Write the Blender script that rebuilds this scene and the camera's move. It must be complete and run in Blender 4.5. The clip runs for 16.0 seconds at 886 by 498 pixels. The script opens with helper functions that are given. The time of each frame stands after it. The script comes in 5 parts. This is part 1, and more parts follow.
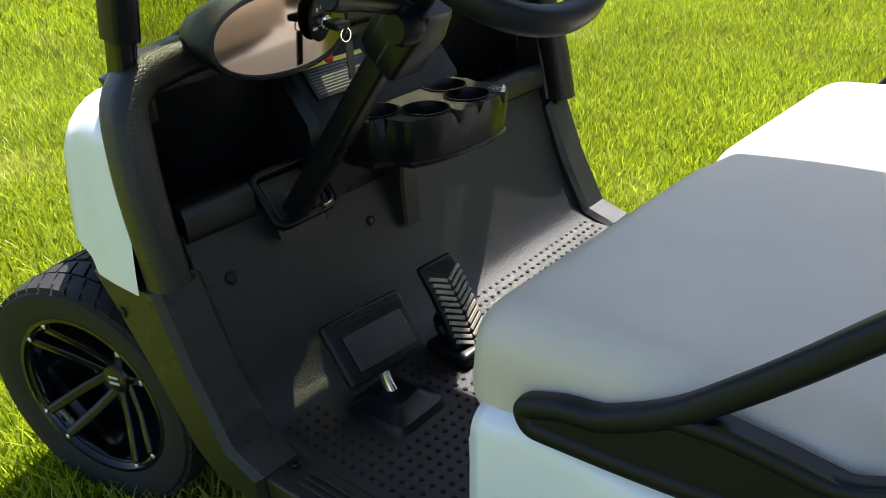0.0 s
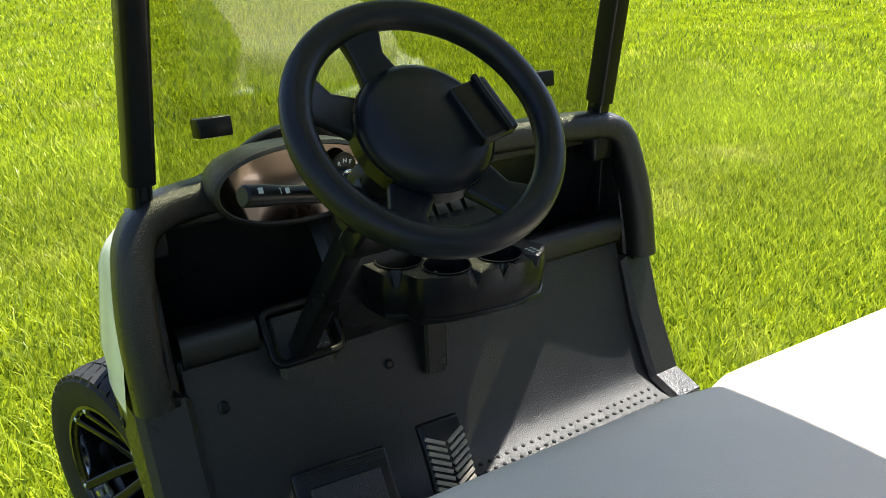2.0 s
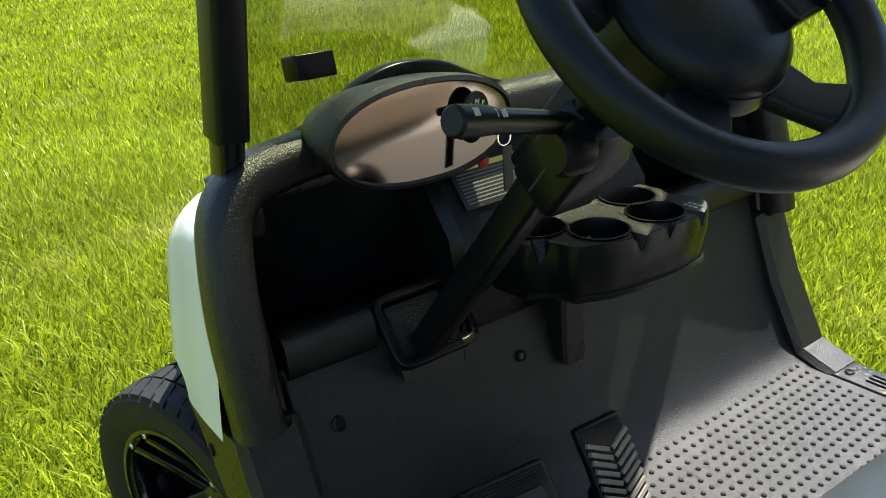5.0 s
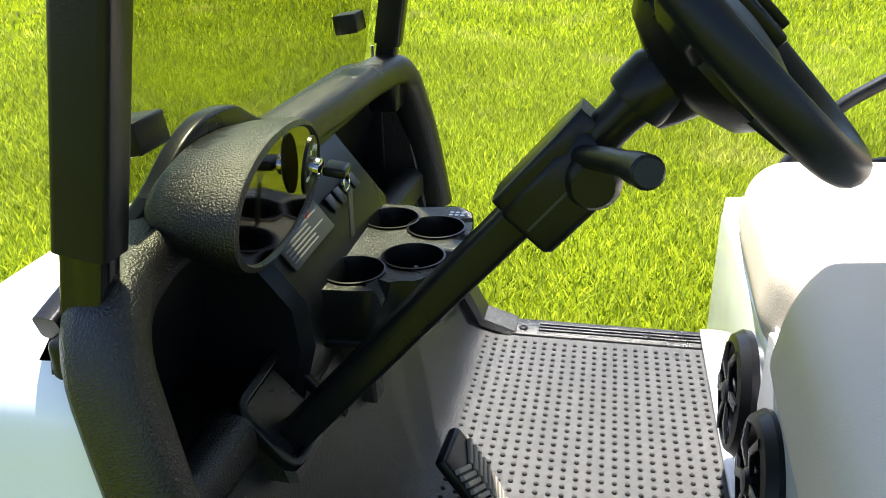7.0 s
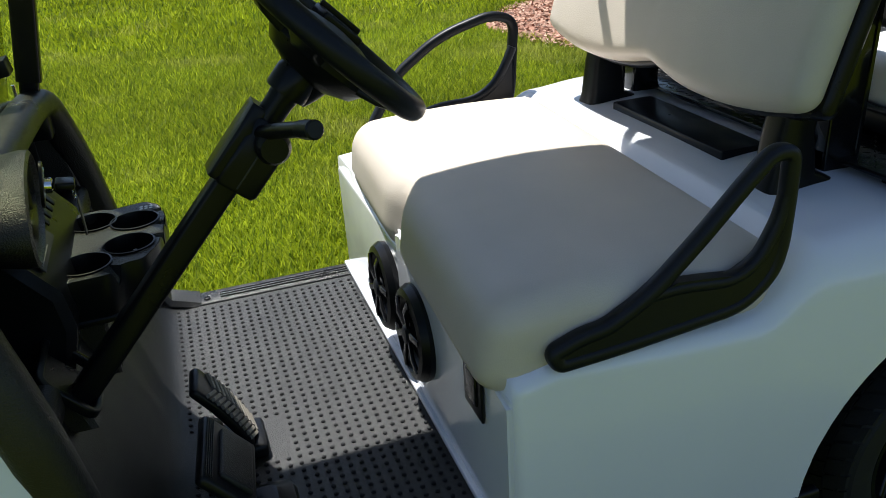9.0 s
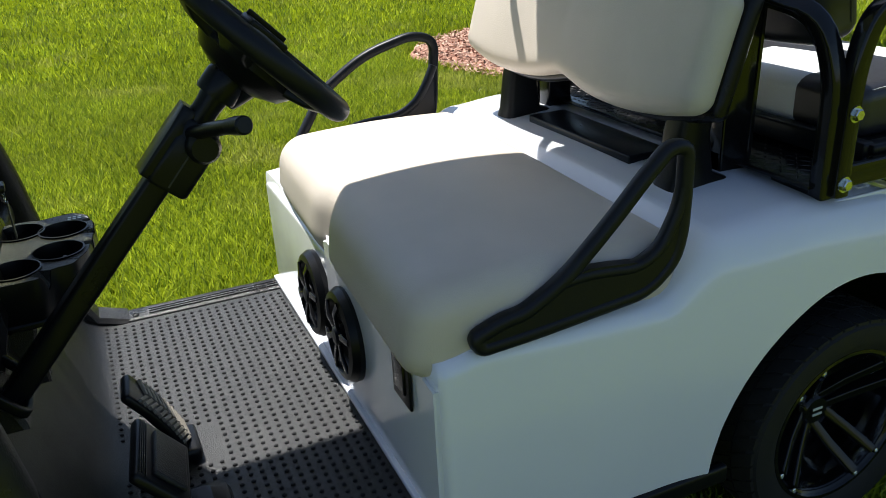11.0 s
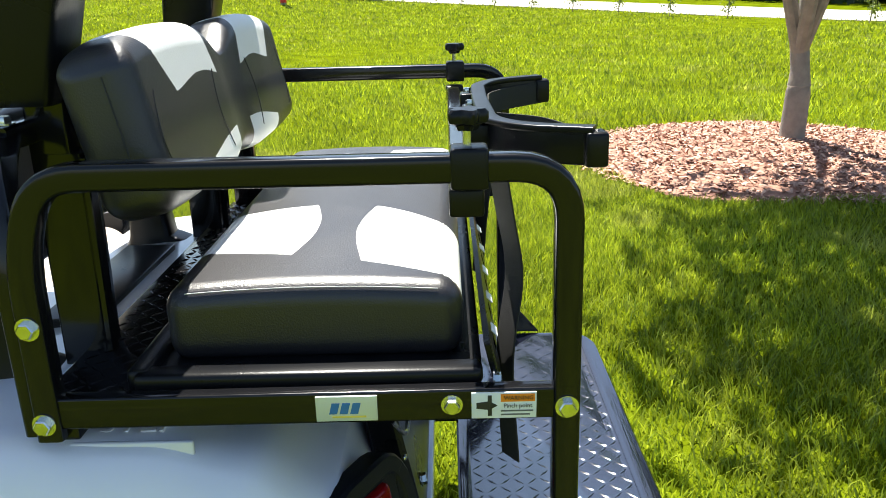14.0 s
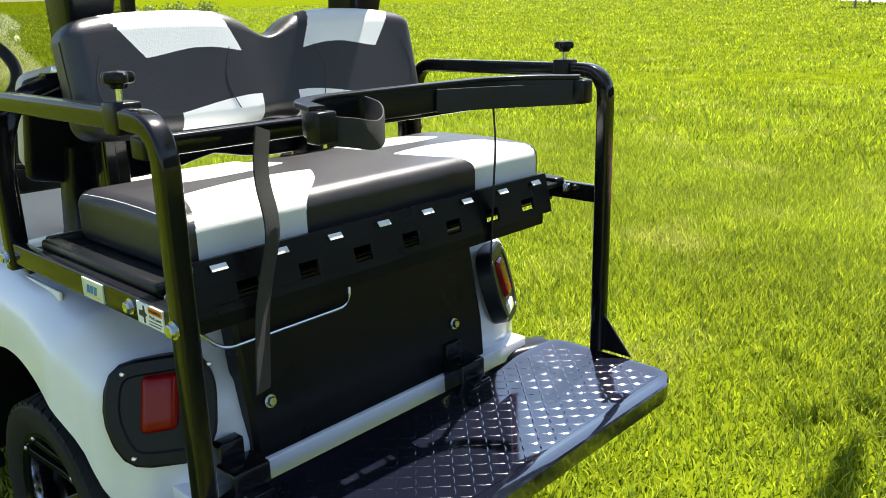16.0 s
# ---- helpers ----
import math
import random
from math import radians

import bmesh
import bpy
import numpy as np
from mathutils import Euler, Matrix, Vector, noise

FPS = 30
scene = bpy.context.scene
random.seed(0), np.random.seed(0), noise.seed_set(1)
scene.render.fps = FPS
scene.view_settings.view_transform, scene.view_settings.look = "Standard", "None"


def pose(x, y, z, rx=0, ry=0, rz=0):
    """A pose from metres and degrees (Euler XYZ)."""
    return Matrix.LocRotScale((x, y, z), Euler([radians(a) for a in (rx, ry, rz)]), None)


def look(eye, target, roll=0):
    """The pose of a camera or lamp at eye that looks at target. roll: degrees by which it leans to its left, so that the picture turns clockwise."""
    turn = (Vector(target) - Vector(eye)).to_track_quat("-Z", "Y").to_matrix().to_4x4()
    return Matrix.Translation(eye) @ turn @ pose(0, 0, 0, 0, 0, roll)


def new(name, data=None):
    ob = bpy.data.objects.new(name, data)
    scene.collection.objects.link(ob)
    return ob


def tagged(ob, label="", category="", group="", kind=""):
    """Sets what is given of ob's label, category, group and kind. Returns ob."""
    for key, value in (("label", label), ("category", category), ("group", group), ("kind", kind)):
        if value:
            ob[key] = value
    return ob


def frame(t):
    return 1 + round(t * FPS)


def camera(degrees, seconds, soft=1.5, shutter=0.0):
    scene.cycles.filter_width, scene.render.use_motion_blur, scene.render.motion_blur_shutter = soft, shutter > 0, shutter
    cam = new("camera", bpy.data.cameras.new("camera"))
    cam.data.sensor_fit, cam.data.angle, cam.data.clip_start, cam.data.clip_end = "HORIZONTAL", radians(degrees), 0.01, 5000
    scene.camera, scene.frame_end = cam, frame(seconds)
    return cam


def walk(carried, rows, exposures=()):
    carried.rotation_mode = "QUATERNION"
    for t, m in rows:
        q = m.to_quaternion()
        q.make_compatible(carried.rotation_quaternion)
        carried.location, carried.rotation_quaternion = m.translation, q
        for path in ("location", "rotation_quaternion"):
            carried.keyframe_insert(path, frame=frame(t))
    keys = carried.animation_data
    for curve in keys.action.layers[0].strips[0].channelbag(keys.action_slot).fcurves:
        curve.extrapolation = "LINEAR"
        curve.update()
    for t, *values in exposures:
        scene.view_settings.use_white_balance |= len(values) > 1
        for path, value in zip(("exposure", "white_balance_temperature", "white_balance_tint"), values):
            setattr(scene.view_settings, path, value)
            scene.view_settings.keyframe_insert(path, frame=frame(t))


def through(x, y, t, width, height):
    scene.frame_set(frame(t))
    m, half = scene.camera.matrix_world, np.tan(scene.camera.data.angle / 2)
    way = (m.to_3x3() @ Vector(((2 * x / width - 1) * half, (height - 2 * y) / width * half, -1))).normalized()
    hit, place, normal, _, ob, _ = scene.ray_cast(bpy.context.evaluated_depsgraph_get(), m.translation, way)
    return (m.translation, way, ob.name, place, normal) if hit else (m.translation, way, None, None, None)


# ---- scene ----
cam = camera(57.1, 16.0, soft=0.8)
PATH = [
    (0, (1.326, -1.115, 1.191), (0.158, 0.23, 0.283), -3.4),
    (0.5, (1.301, -0.987, 1.209), (0.099, 0.322, 0.291), -4.1),
    (1, (1.323, -0.91, 1.205), (0.03, 0.313, 0.292), -2.9),
    (1.5, (1.399, -0.848, 1.26), (-0.08, 0.265, 0.501), -1.1),
    (2, (1.478, -0.806, 1.306), (-0.062, 0.239, 0.574), -1.0),
    (2.5, (1.503, -0.786, 1.305), (-0.057, 0.228, 0.571), -1.8),
    (3, (1.506, -0.756, 1.27), (-0.039, 0.248, 0.493), -2.6),
    (3.5, (1.478, -0.738, 1.224), (-0.067, 0.239, 0.412), -3.7),
    (4, (1.413, -0.786, 1.218), (-0.146, 0.16, 0.398), -4.3),
    (4.2, (1.36, -0.833, 1.212), (-0.214, 0.097, 0.401), -4.6),
    (6.3, (0.769, -0.89, 1.149), (-0.242, 0.67, 0.41), -5.1),
    (6.5, (0.717, -0.953, 1.177), (-0.155, 0.665, 0.387), -5.3),
    (7, (0.63, -1.059, 1.222), (0.265, 0.732, 0.41), -1.2),
    (7.5, (0.633, -1.196, 1.246), (0.358, 0.657, 0.545), -3.0),
    (8, (0.638, -1.336, 1.264), (0.428, 0.528, 0.57), -5.4),
    (8.5, (0.594, -1.384, 1.298), (0.723, 0.474, 0.57), -4.0),
    (9, (0.512, -1.47, 1.328), (1.057, 0.25, 0.464), -3.9),
    (9.2, (0.486, -1.491, 1.327), (1.134, 0.147, 0.379), -3.9),
    (11.3, (0.486, -1.556, 1.3), (1.24, 0.14, 0.553), -2.5),
    (11.5, (0.576, -1.556, 1.315), (1.423, 0.111, 0.604), -2.3),
    (12, (0.891, -1.565, 1.326), (1.868, 0.051, 0.667), -2.3),
    (12.5, (1.157, -1.545, 1.322), (2.153, 0.087, 0.734), -3.0),
    (13, (1.532, -1.471, 1.303), (2.471, 0.174, 0.664), -0.8),
    (13.5, (1.895, -1.474, 1.276), (2.457, 0.34, 0.649), -2.8),
    (14, (2.193, -1.474, 1.292), (2.178, 0.431, 0.682), -1.5),
    (14.5, (2.523, -1.388, 1.293), (1.996, 0.46, 0.737), -1.9),
    (15, (2.84, -1.356, 1.276), (1.981, 0.369, 0.74), -1.2),
    (15.5, (3.156, -1.308, 1.268), (1.994, 0.222, 0.713), -2.6),
    (16, (3.379, -1.119, 1.234), (2.062, 0.281, 0.679), -1.3),
]
walk(cam, [(t, look(e, g, r)) for t, e, g, r in PATH], exposures=[(0, 1.90, 6450, 11), (2, 1.95, 6350, 9), (3.2, 1.63, 6200, 6), (4.2, 1.43, 6250, 7), (6.3, 2.42, 6450, 10), (7, 2.20, 6400, 10), (7.5, 1.25, 6200, 9), (8, 1.00, 6150, 9), (8.5, 0.83, 6150, 8), (9, 0.81, 6150, 8), (11.4, 0.94, 6200, 9), (12.5, 1.20, 6300, 8), (13.5, 1.78, 6450, 6), (14.5, 1.68, 6500, 9), (15.5, 1.70, 6500, 10), (16, 1.90, 6500, 10)])
# CAMERA END

# ---------------------------------------------------------------- world, sun
SUN_WAY = Vector((0.12, -0.46, -1.0)).normalized()
elev = math.asin(-SUN_WAY.z)
world = bpy.data.worlds.new("sky")
scene.world = world
world.use_nodes = True
wn = world.node_tree.nodes
sky = wn.new("ShaderNodeTexSky")
sky.sky_type = "NISHITA"
sky.sun_disc = False
sky.sun_elevation = elev
sky.sun_rotation = math.atan2(-SUN_WAY.x, -SUN_WAY.y)
wn["Background"].inputs["Strength"].default_value = 0.068
world.node_tree.links.new(sky.outputs[0], wn["Background"].inputs["Color"])
sun = new("sun", bpy.data.lights.new("sun", "SUN"))
sun.data.energy = 5.0
sun.data.angle = radians(0.53)
sun.data.color = (1.0, 0.95, 0.86)
sun.matrix_world = look((0, 0, 10), Vector((0, 0, 10)) + SUN_WAY)


# ---------------------------------------------------------------- materials
def material(name, base, rough=0.5, metal=0.0, coat=0.0, spec=0.5, grain=None, bump=0.0, bump_scale=400.0,
             vary=0.12, vary_scale=6.0, rough_vary=0.1, tips=None, coat_rough=0.05):
    m = bpy.data.materials.new(name)
    m.use_nodes = True
    n, l = m.node_tree.nodes, m.node_tree.links
    p = n["Principled BSDF"]
    p.inputs["Metallic"].default_value = metal
    p.inputs["Specular IOR Level"].default_value = spec
    p.inputs["Coat Weight"].default_value = coat
    p.inputs["Coat Roughness"].default_value = coat_rough
    tc = n.new("ShaderNodeTexCoord")
    big = n.new("ShaderNodeTexNoise")
    big.inputs["Scale"].default_value = vary_scale
    big.inputs["Detail"].default_value = 6
    fine = n.new("ShaderNodeTexNoise")
    fine.inputs["Scale"].default_value = bump_scale
    fine.inputs["Detail"].default_value = 3
    l.new(tc.outputs["Object"], big.inputs["Vector"])
    l.new(tc.outputs["Object"], fine.inputs["Vector"])
    ramp = n.new("ShaderNodeMix")
    ramp.data_type = "RGBA"
    dark = [c * (1 - vary) for c in base]
    light = [min(1, c * (1 + vary)) for c in base]
    if grain:
        dark = list(grain)
    ramp.inputs["A"].default_value = (*dark, 1)
    ramp.inputs["B"].default_value = (*light, 1)
    l.new(big.outputs["Fac"], ramp.inputs["Factor"])
    col = ramp.outputs["Result"]
    if tips:
        # lighter grain tips: sun sparkle put into the colour, with some dust
        cut = n.new("ShaderNodeMapRange")
        cut.inputs["From Min"].default_value, cut.inputs["From Max"].default_value = 0.52, 0.68
        l.new(fine.outputs["Fac"], cut.inputs["Value"])
        tip = n.new("ShaderNodeMix")
        tip.data_type = "RGBA"
        tip.inputs["B"].default_value = (*tips, 1)
        l.new(cut.outputs["Result"], tip.inputs["Factor"])
        l.new(col, tip.inputs["A"])
        col = tip.outputs["Result"]
    l.new(col, p.inputs["Base Color"])
    mr = n.new("ShaderNodeMapRange")
    mr.inputs["To Min"].default_value = max(0.02, rough - rough_vary)
    mr.inputs["To Max"].default_value = min(1, rough + rough_vary)
    l.new(big.outputs["Fac"], mr.inputs["Value"])
    l.new(mr.outputs["Result"], p.inputs["Roughness"])
    if bump:
        b = n.new("ShaderNodeBump")
        b.inputs["Strength"].default_value = bump
        b.inputs["Distance"].default_value = 0.002 if bump < 0.9 else 0.004
        l.new(fine.outputs["Fac"], b.inputs["Height"])
        l.new(b.outputs["Normal"], p.inputs["Normal"])
    return m


WHITE = material("white_paint", (0.78, 0.785, 0.83), 0.22, coat=0.6, vary=0.03, bump=0.02, bump_scale=120)
PLASTIC = material("black_grained_plastic", (0.0055, 0.0055, 0.006), 0.30, spec=0.5, vary=0.25, bump=0.85, bump_scale=430, tips=(0.020, 0.014, 0.0115), vary_scale=9)
SMOOTH = material("black_smooth_plastic", (0.006, 0.0062, 0.0075), 0.30, spec=0.22, vary=0.2, bump=0.1, bump_scale=300)
SATIN = material("black_satin_moulding", (0.006, 0.007, 0.0105), 0.40, spec=0.26, vary=0.2, bump=0.12, bump_scale=500)
STEEL = material("black_gloss_steel", (0.006, 0.006, 0.007), 0.15, coat=0.22, spec=0.24, vary=0.2, bump=0.03, bump_scale=60, rough_vary=0.05)
PLATE = material("black_enamelled_plate", (0.005, 0.006, 0.012), 0.10, coat=1.0, spec=1.0, vary=0.3, bump=0.04, bump_scale=70, rough_vary=0.08, coat_rough=0.05)
STUD = material("stud_rubber", (0.008, 0.008, 0.009), 0.65, spec=0.2, vary=0.2)
RUBBER = material("floor_rubber", (0.0075, 0.0075, 0.008), 0.35, spec=0.44, vary=0.3, bump=0.85, bump_scale=430, tips=(0.017, 0.017, 0.018), vary_scale=12)
# tan dusty pedal ribs, with the sun on them put into the colour
DUSTY_LIT = material("dusty_sunlit_rubber", (0.24, 0.215, 0.18), 0.6, vary=0.3, bump=0.3, bump_scale=300)
TYRE = material("tyre_rubber", (0.012, 0.012, 0.0125), 0.66, spec=0.3, vary=0.35, bump=0.25, bump_scale=200, vary_scale=20)
BEIGE = material("beige_vinyl", (0.585, 0.515, 0.44), 0.46, vary=0.15, bump=0.3, bump_scale=420, vary_scale=6, coat=0.0)
BLACKV = material("black_vinyl", (0.017, 0.016, 0.019), 0.37, spec=0.6, vary=0.2, bump=0.3, bump_scale=380)
SILVERV = material("silver_vinyl", (0.74, 0.75, 0.74), 0.4, vary=0.05, bump=0.25, bump_scale=300)
THREAD = material("white_thread", (0.7, 0.7, 0.7), 0.8)
ZINC = material("zinc_bolt", (0.62, 0.64, 0.60), 0.22, metal=1.0, vary=0.2, vary_scale=80)
CHROME = material("chrome", (0.75, 0.75, 0.76), 0.08, metal=1.0)
GLOSSPANEL = material("gloss_dash_panel", (0.19, 0.15, 0.118), 0.07, metal=1.0, vary=0.1, rough_vary=0.02)
RED = material("red_lens", (0.20, 0.002, 0.004), 0.16, spec=0.25, coat=0.0, vary=0.25, vary_scale=60)
REDP = material("red_plastic", (0.6, 0.03, 0.03), 0.35)
CLEAR = material("clear_lens", (0.7, 0.68, 0.62), 0.1, coat=0.8)
LABELW = material("label_white", (0.80, 0.82, 0.82), 0.4, vary=0.02)
LABELG = material("label_silver", (0.62, 0.66, 0.64), 0.3, metal=0.3)
LABELB = material("label_blue", (0.03, 0.16, 0.42), 0.4)
LABELO = material("label_orange", (0.85, 0.25, 0.02), 0.4)
LABELY = material("label_yellow", (0.75, 0.62, 0.10), 0.4)
INK = material("ink", (0.02, 0.02, 0.022), 0.5)
GREYINK = material("grey_ink", (0.13, 0.13, 0.13), 0.5)
WEBBING = material("black_webbing", (0.018, 0.018, 0.018), 0.85, bump=0.8, bump_scale=700)
ROAD = material("road_concrete", (0.36, 0.33, 0.285), 0.9, vary=0.15, vary_scale=0.8)
BARK = material("grey_bark", (0.24, 0.21, 0.18), 0.9, vary=0.45, vary_scale=14, bump=1.0, bump_scale=60)
MULCH = material("mulch_soil", (0.30, 0.15, 0.10), 0.95, vary=0.5, vary_scale=18, bump=1.0, bump_scale=90)


def island_material(name, dark, light, rough=0.6, through=0.0, noise_scale=0.0, patch=(0.6, 1.25), straw=None):
    """Colour varies from leaf to leaf, and in wide patches; straw: the colour of thin dry spots."""
    m = bpy.data.materials.new(name)
    m.use_nodes = True
    n, l = m.node_tree.nodes, m.node_tree.links
    p = n["Principled BSDF"]
    p.inputs["Roughness"].default_value = rough
    p.inputs["Specular IOR Level"].default_value = 0.4
    g = n.new("ShaderNodeNewGeometry")
    mix = n.new("ShaderNodeMix")
    mix.data_type = "RGBA"
    mix.inputs["A"].default_value = (*dark, 1)
    mix.inputs["B"].default_value = (*light, 1)
    l.new(g.outputs["Random Per Island"], mix.inputs["Factor"])
    col = mix.outputs["Result"]
    if noise_scale:
        t = n.new("ShaderNodeTexNoise")
        t.inputs["Scale"].default_value = noise_scale
        t.inputs["Detail"].default_value = 5
        l.new(g.outputs["Position"], t.inputs["Vector"])
        mr = n.new("ShaderNodeMapRange")
        mr.inputs["From Min"].default_value, mr.inputs["From Max"].default_value = 0.3, 0.7
        mr.inputs["To Min"].default_value, mr.inputs["To Max"].default_value = patch
        l.new(t.outputs["Fac"], mr.inputs["Value"])
        mul = n.new("ShaderNodeMix")
        mul.data_type = "RGBA"
        mul.blend_type = "MULTIPLY"
        mul.inputs["Factor"].default_value = 1
        l.new(col, mul.inputs["A"])
        l.new(mr.outputs["Result"], mul.inputs["B"])
        col = mul.outputs["Result"]
    if straw:
        spot = n.new("ShaderNodeTexNoise")
        spot.inputs["Scale"].default_value = 1.1
        spot.inputs["Detail"].default_value = 4
        l.new(g.outputs["Position"], spot.inputs["Vector"])
        cut = n.new("ShaderNodeMapRange")
        cut.inputs["From Min"].default_value, cut.inputs["From Max"].default_value = 0.55, 0.78
        cut.inputs["To Max"].default_value = 0.75
        l.new(spot.outputs["Fac"], cut.inputs["Value"])
        dry = n.new("ShaderNodeMix")
        dry.data_type = "RGBA"
        dry.inputs["B"].default_value = (*straw, 1)
        l.new(cut.outputs["Result"], dry.inputs["Factor"])
        l.new(col, dry.inputs["A"])
        col = dry.outputs["Result"]
    l.new(col, p.inputs["Base Color"])
    if through:
        tr = n.new("ShaderNodeBsdfTranslucent")
        l.new(col, tr.inputs["Color"])
        ms = n.new("ShaderNodeMixShader")
        ms.inputs["Fac"].default_value = through
        l.new(p.outputs[0], ms.inputs[1])
        l.new(tr.outputs[0], ms.inputs[2])
        l.new(ms.outputs[0], n["Material Output"].inputs["Surface"])
    return m


GRASS = island_material("grass_blades", (0.102, 0.162, 0.012), (0.435, 0.495, 0.028), 0.36, 0.45, 0.6, (0.70, 1.25), (0.48, 0.46, 0.12))
LAWN = island_material("lawn_soil", (0.085, 0.11, 0.003), (0.085, 0.11, 0.003), 0.9, 0.0, 2.0, (0.6, 1.35))
LAWN.node_tree.nodes["Principled BSDF"].inputs["Specular IOR Level"].default_value = 0.0
LEAF = island_material("leaves", (0.03, 0.07, 0.012), (0.08, 0.15, 0.02), 0.5, 0.3)
WOODS = island_material("far_leaves", (0.012, 0.030, 0.008), (0.035, 0.07, 0.018), 0.7, 0.15)
SAPLING = island_material("sapling_leaves", (0.10, 0.15, 0.02), (0.22, 0.26, 0.05), 0.6, 0.3)
CHIPS = island_material("mulch_chips", (0.20, 0.085, 0.055), (0.62, 0.40, 0.30), 0.9)

GLASS = bpy.data.materials.new("tinted_acrylic")
GLASS.use_nodes = True
_n, _l = GLASS.node_tree.nodes, GLASS.node_tree.links
_n.remove(_n["Principled BSDF"])
_t = _n.new("ShaderNodeBsdfTransparent")
_t.inputs[0].default_value = (0.71, 0.72, 0.58, 1)
_g = _n.new("ShaderNodeBsdfGlossy")
_g.inputs["Roughness"].default_value = 0.03
_m = _n.new("ShaderNodeMixShader")
_m.inputs["Fac"].default_value = 0.05
_l.new(_t.outputs[0], _m.inputs[1])
_l.new(_g.outputs[0], _m.inputs[2])
_l.new(_m.outputs[0], _n["Material Output"].inputs["Surface"])


# ---------------------------------------------------------------- mesh helpers: a shape is (points, faces)
def join(*shapes):
    v, f = [], []
    for sv, sf in shapes:
        k = len(v)
        v += [tuple(p) for p in sv]
        f += [tuple(i + k for i in q) for q in sf]
    return v, f


def moved(shape, m):
    return [tuple(m @ Vector(p)) for p in shape[0]], shape[1]


def bent(shape, func):
    return [tuple(func(*p)) for p in shape[0]], shape[1]


def cushion(h, r, mid=(8, 8, 2), k=4):
    """A box of half sizes h with edges rounded by r."""
    axes = []
    for a, m in zip(h, mid):
        ra = min(r, a * 0.98)
        c = [-a + ra * (1 - math.cos(i / k * math.pi / 2)) for i in range(k)]
        c += [-a + ra + (2 * a - 2 * ra) * i / m for i in range(m + 1)]
        c += [-q for q in reversed(c[:k])]
        axes.append(c)
    index, v, f = {}, [], []

    def vert(p):
        key = tuple(round(q, 6) for q in p)
        if key not in index:
            inner = [max(-(a - min(r, a * 0.98)), min(a - min(r, a * 0.98), q)) for q, a in zip(p, h)]
            d = Vector(p) - Vector(inner)
            n = sum(1 for q, a in zip(p, h) if abs(abs(q) - a) < 1e-9)
            if d.length > 1e-9:
                # even arc on each rounded edge
                w = []
                for j in range(3):
                    ra = min(r, h[j] * 0.98)
                    w.append(math.tan(math.asin(max(-1, min(1, d[j] / ra))) * 0.5) * 2.0 if ra else 0)
                d = Vector(d).normalized() * r
            index[key] = len(v)
            v.append(tuple(Vector(inner) + d))
        return index[key]

    for ax in range(3):
        b, c = (ax + 1) % 3, (ax + 2) % 3
        for side in (-1, 1):
            for i in range(len(axes[b]) - 1):
                for j in range(len(axes[c]) - 1):
                    q = []
                    for di, dj in ((0, 0), (1, 0), (1, 1), (0, 1)):
                        p = [0, 0, 0]
                        p[ax], p[b], p[c] = side * h[ax], axes[b][i + di], axes[c][j + dj]
                        q.append(vert(p))
                    f.append(tuple(q if side > 0 else q[::-1]))
    return v, f


def box(x0, x1, y0, y1, z0, z1, b=0.004):
    h = ((x1 - x0) / 2, (y1 - y0) / 2, (z1 - z0) / 2)
    s = cushion(h, min(b, min(h) * 0.9), (1, 1, 1), 2)
    return moved(s, Matrix.Translation(((x0 + x1) / 2, (y0 + y1) / 2, (z0 + z1) / 2)))


def loft(rings, closed=True, caps=True):
    v, f, n = [], [], len(rings[0])
    for r in rings:
        v += [tuple(p) for p in r]
    for i in range(len(rings) - 1):
        for j in range(n if closed else n - 1):
            a, b = i * n + j, i * n + (j + 1) % n
            f.append((a, b, b + n, a + n))
    if caps and closed:
        f.append(tuple(range(n - 1, -1, -1)))
        f.append(tuple(range((len(rings) - 1) * n, len(rings) * n)))
    return v, f


def inset(poly, d):
    out, n = [], len(poly)
    area = sum(poly[i][0] * poly[(i + 1) % n][1] - poly[(i + 1) % n][0] * poly[i][1] for i in range(n))
    s = 1 if area > 0 else -1
    for i in range(n):
        a, p, c = Vector(poly[i - 1]), Vector(poly[i]), Vector(poly[(i + 1) % n])
        e1, e2 = (p - a).normalized(), (c - p).normalized()
        nn = Vector((-(e1.y + e2.y), e1.x + e2.x))
        nn = nn.normalized() if nn.length > 1e-6 else Vector((0, 0))
        out.append(tuple(p + s * nn * d))
    return out


def prism(poly, axis, a, b, chamfer=0.004):
    """poly: 2D points in the two other axes, in order (x y z without axis)."""
    rings = []
    for pos, d in ((a, chamfer), (a + chamfer, 0), (b - chamfer, 0), (b, chamfer)):
        ring = []
        for u, w in (inset(poly, d) if d else poly):
            p = [u, w]
            p.insert(axis, pos)
            ring.append(tuple(p))
        rings.append(ring)
    return loft(rings)


def rounded(pts, rad, n=5, closed=False):
    """A polyline whose corners are arcs."""
    out, P = [], [Vector(p) for p in pts]
    m = len(P)
    for i, p in enumerate(P):
        if not closed and i in (0, m - 1):
            out.append(tuple(p))
            continue
        a, c = P[i - 1], P[(i + 1) % m]
        r = rad[i] if isinstance(rad, (list, tuple)) else rad
        d = min(r, (a - p).length * 0.49, (c - p).length * 0.49)
        s, e = p + (a - p).normalized() * d, p + (c - p).normalized() * d
        for k in range(n + 1):
            t = k / n
            out.append(tuple(s * (1 - t) ** 2 + p * 2 * t * (1 - t) + e * t * t))
    return out


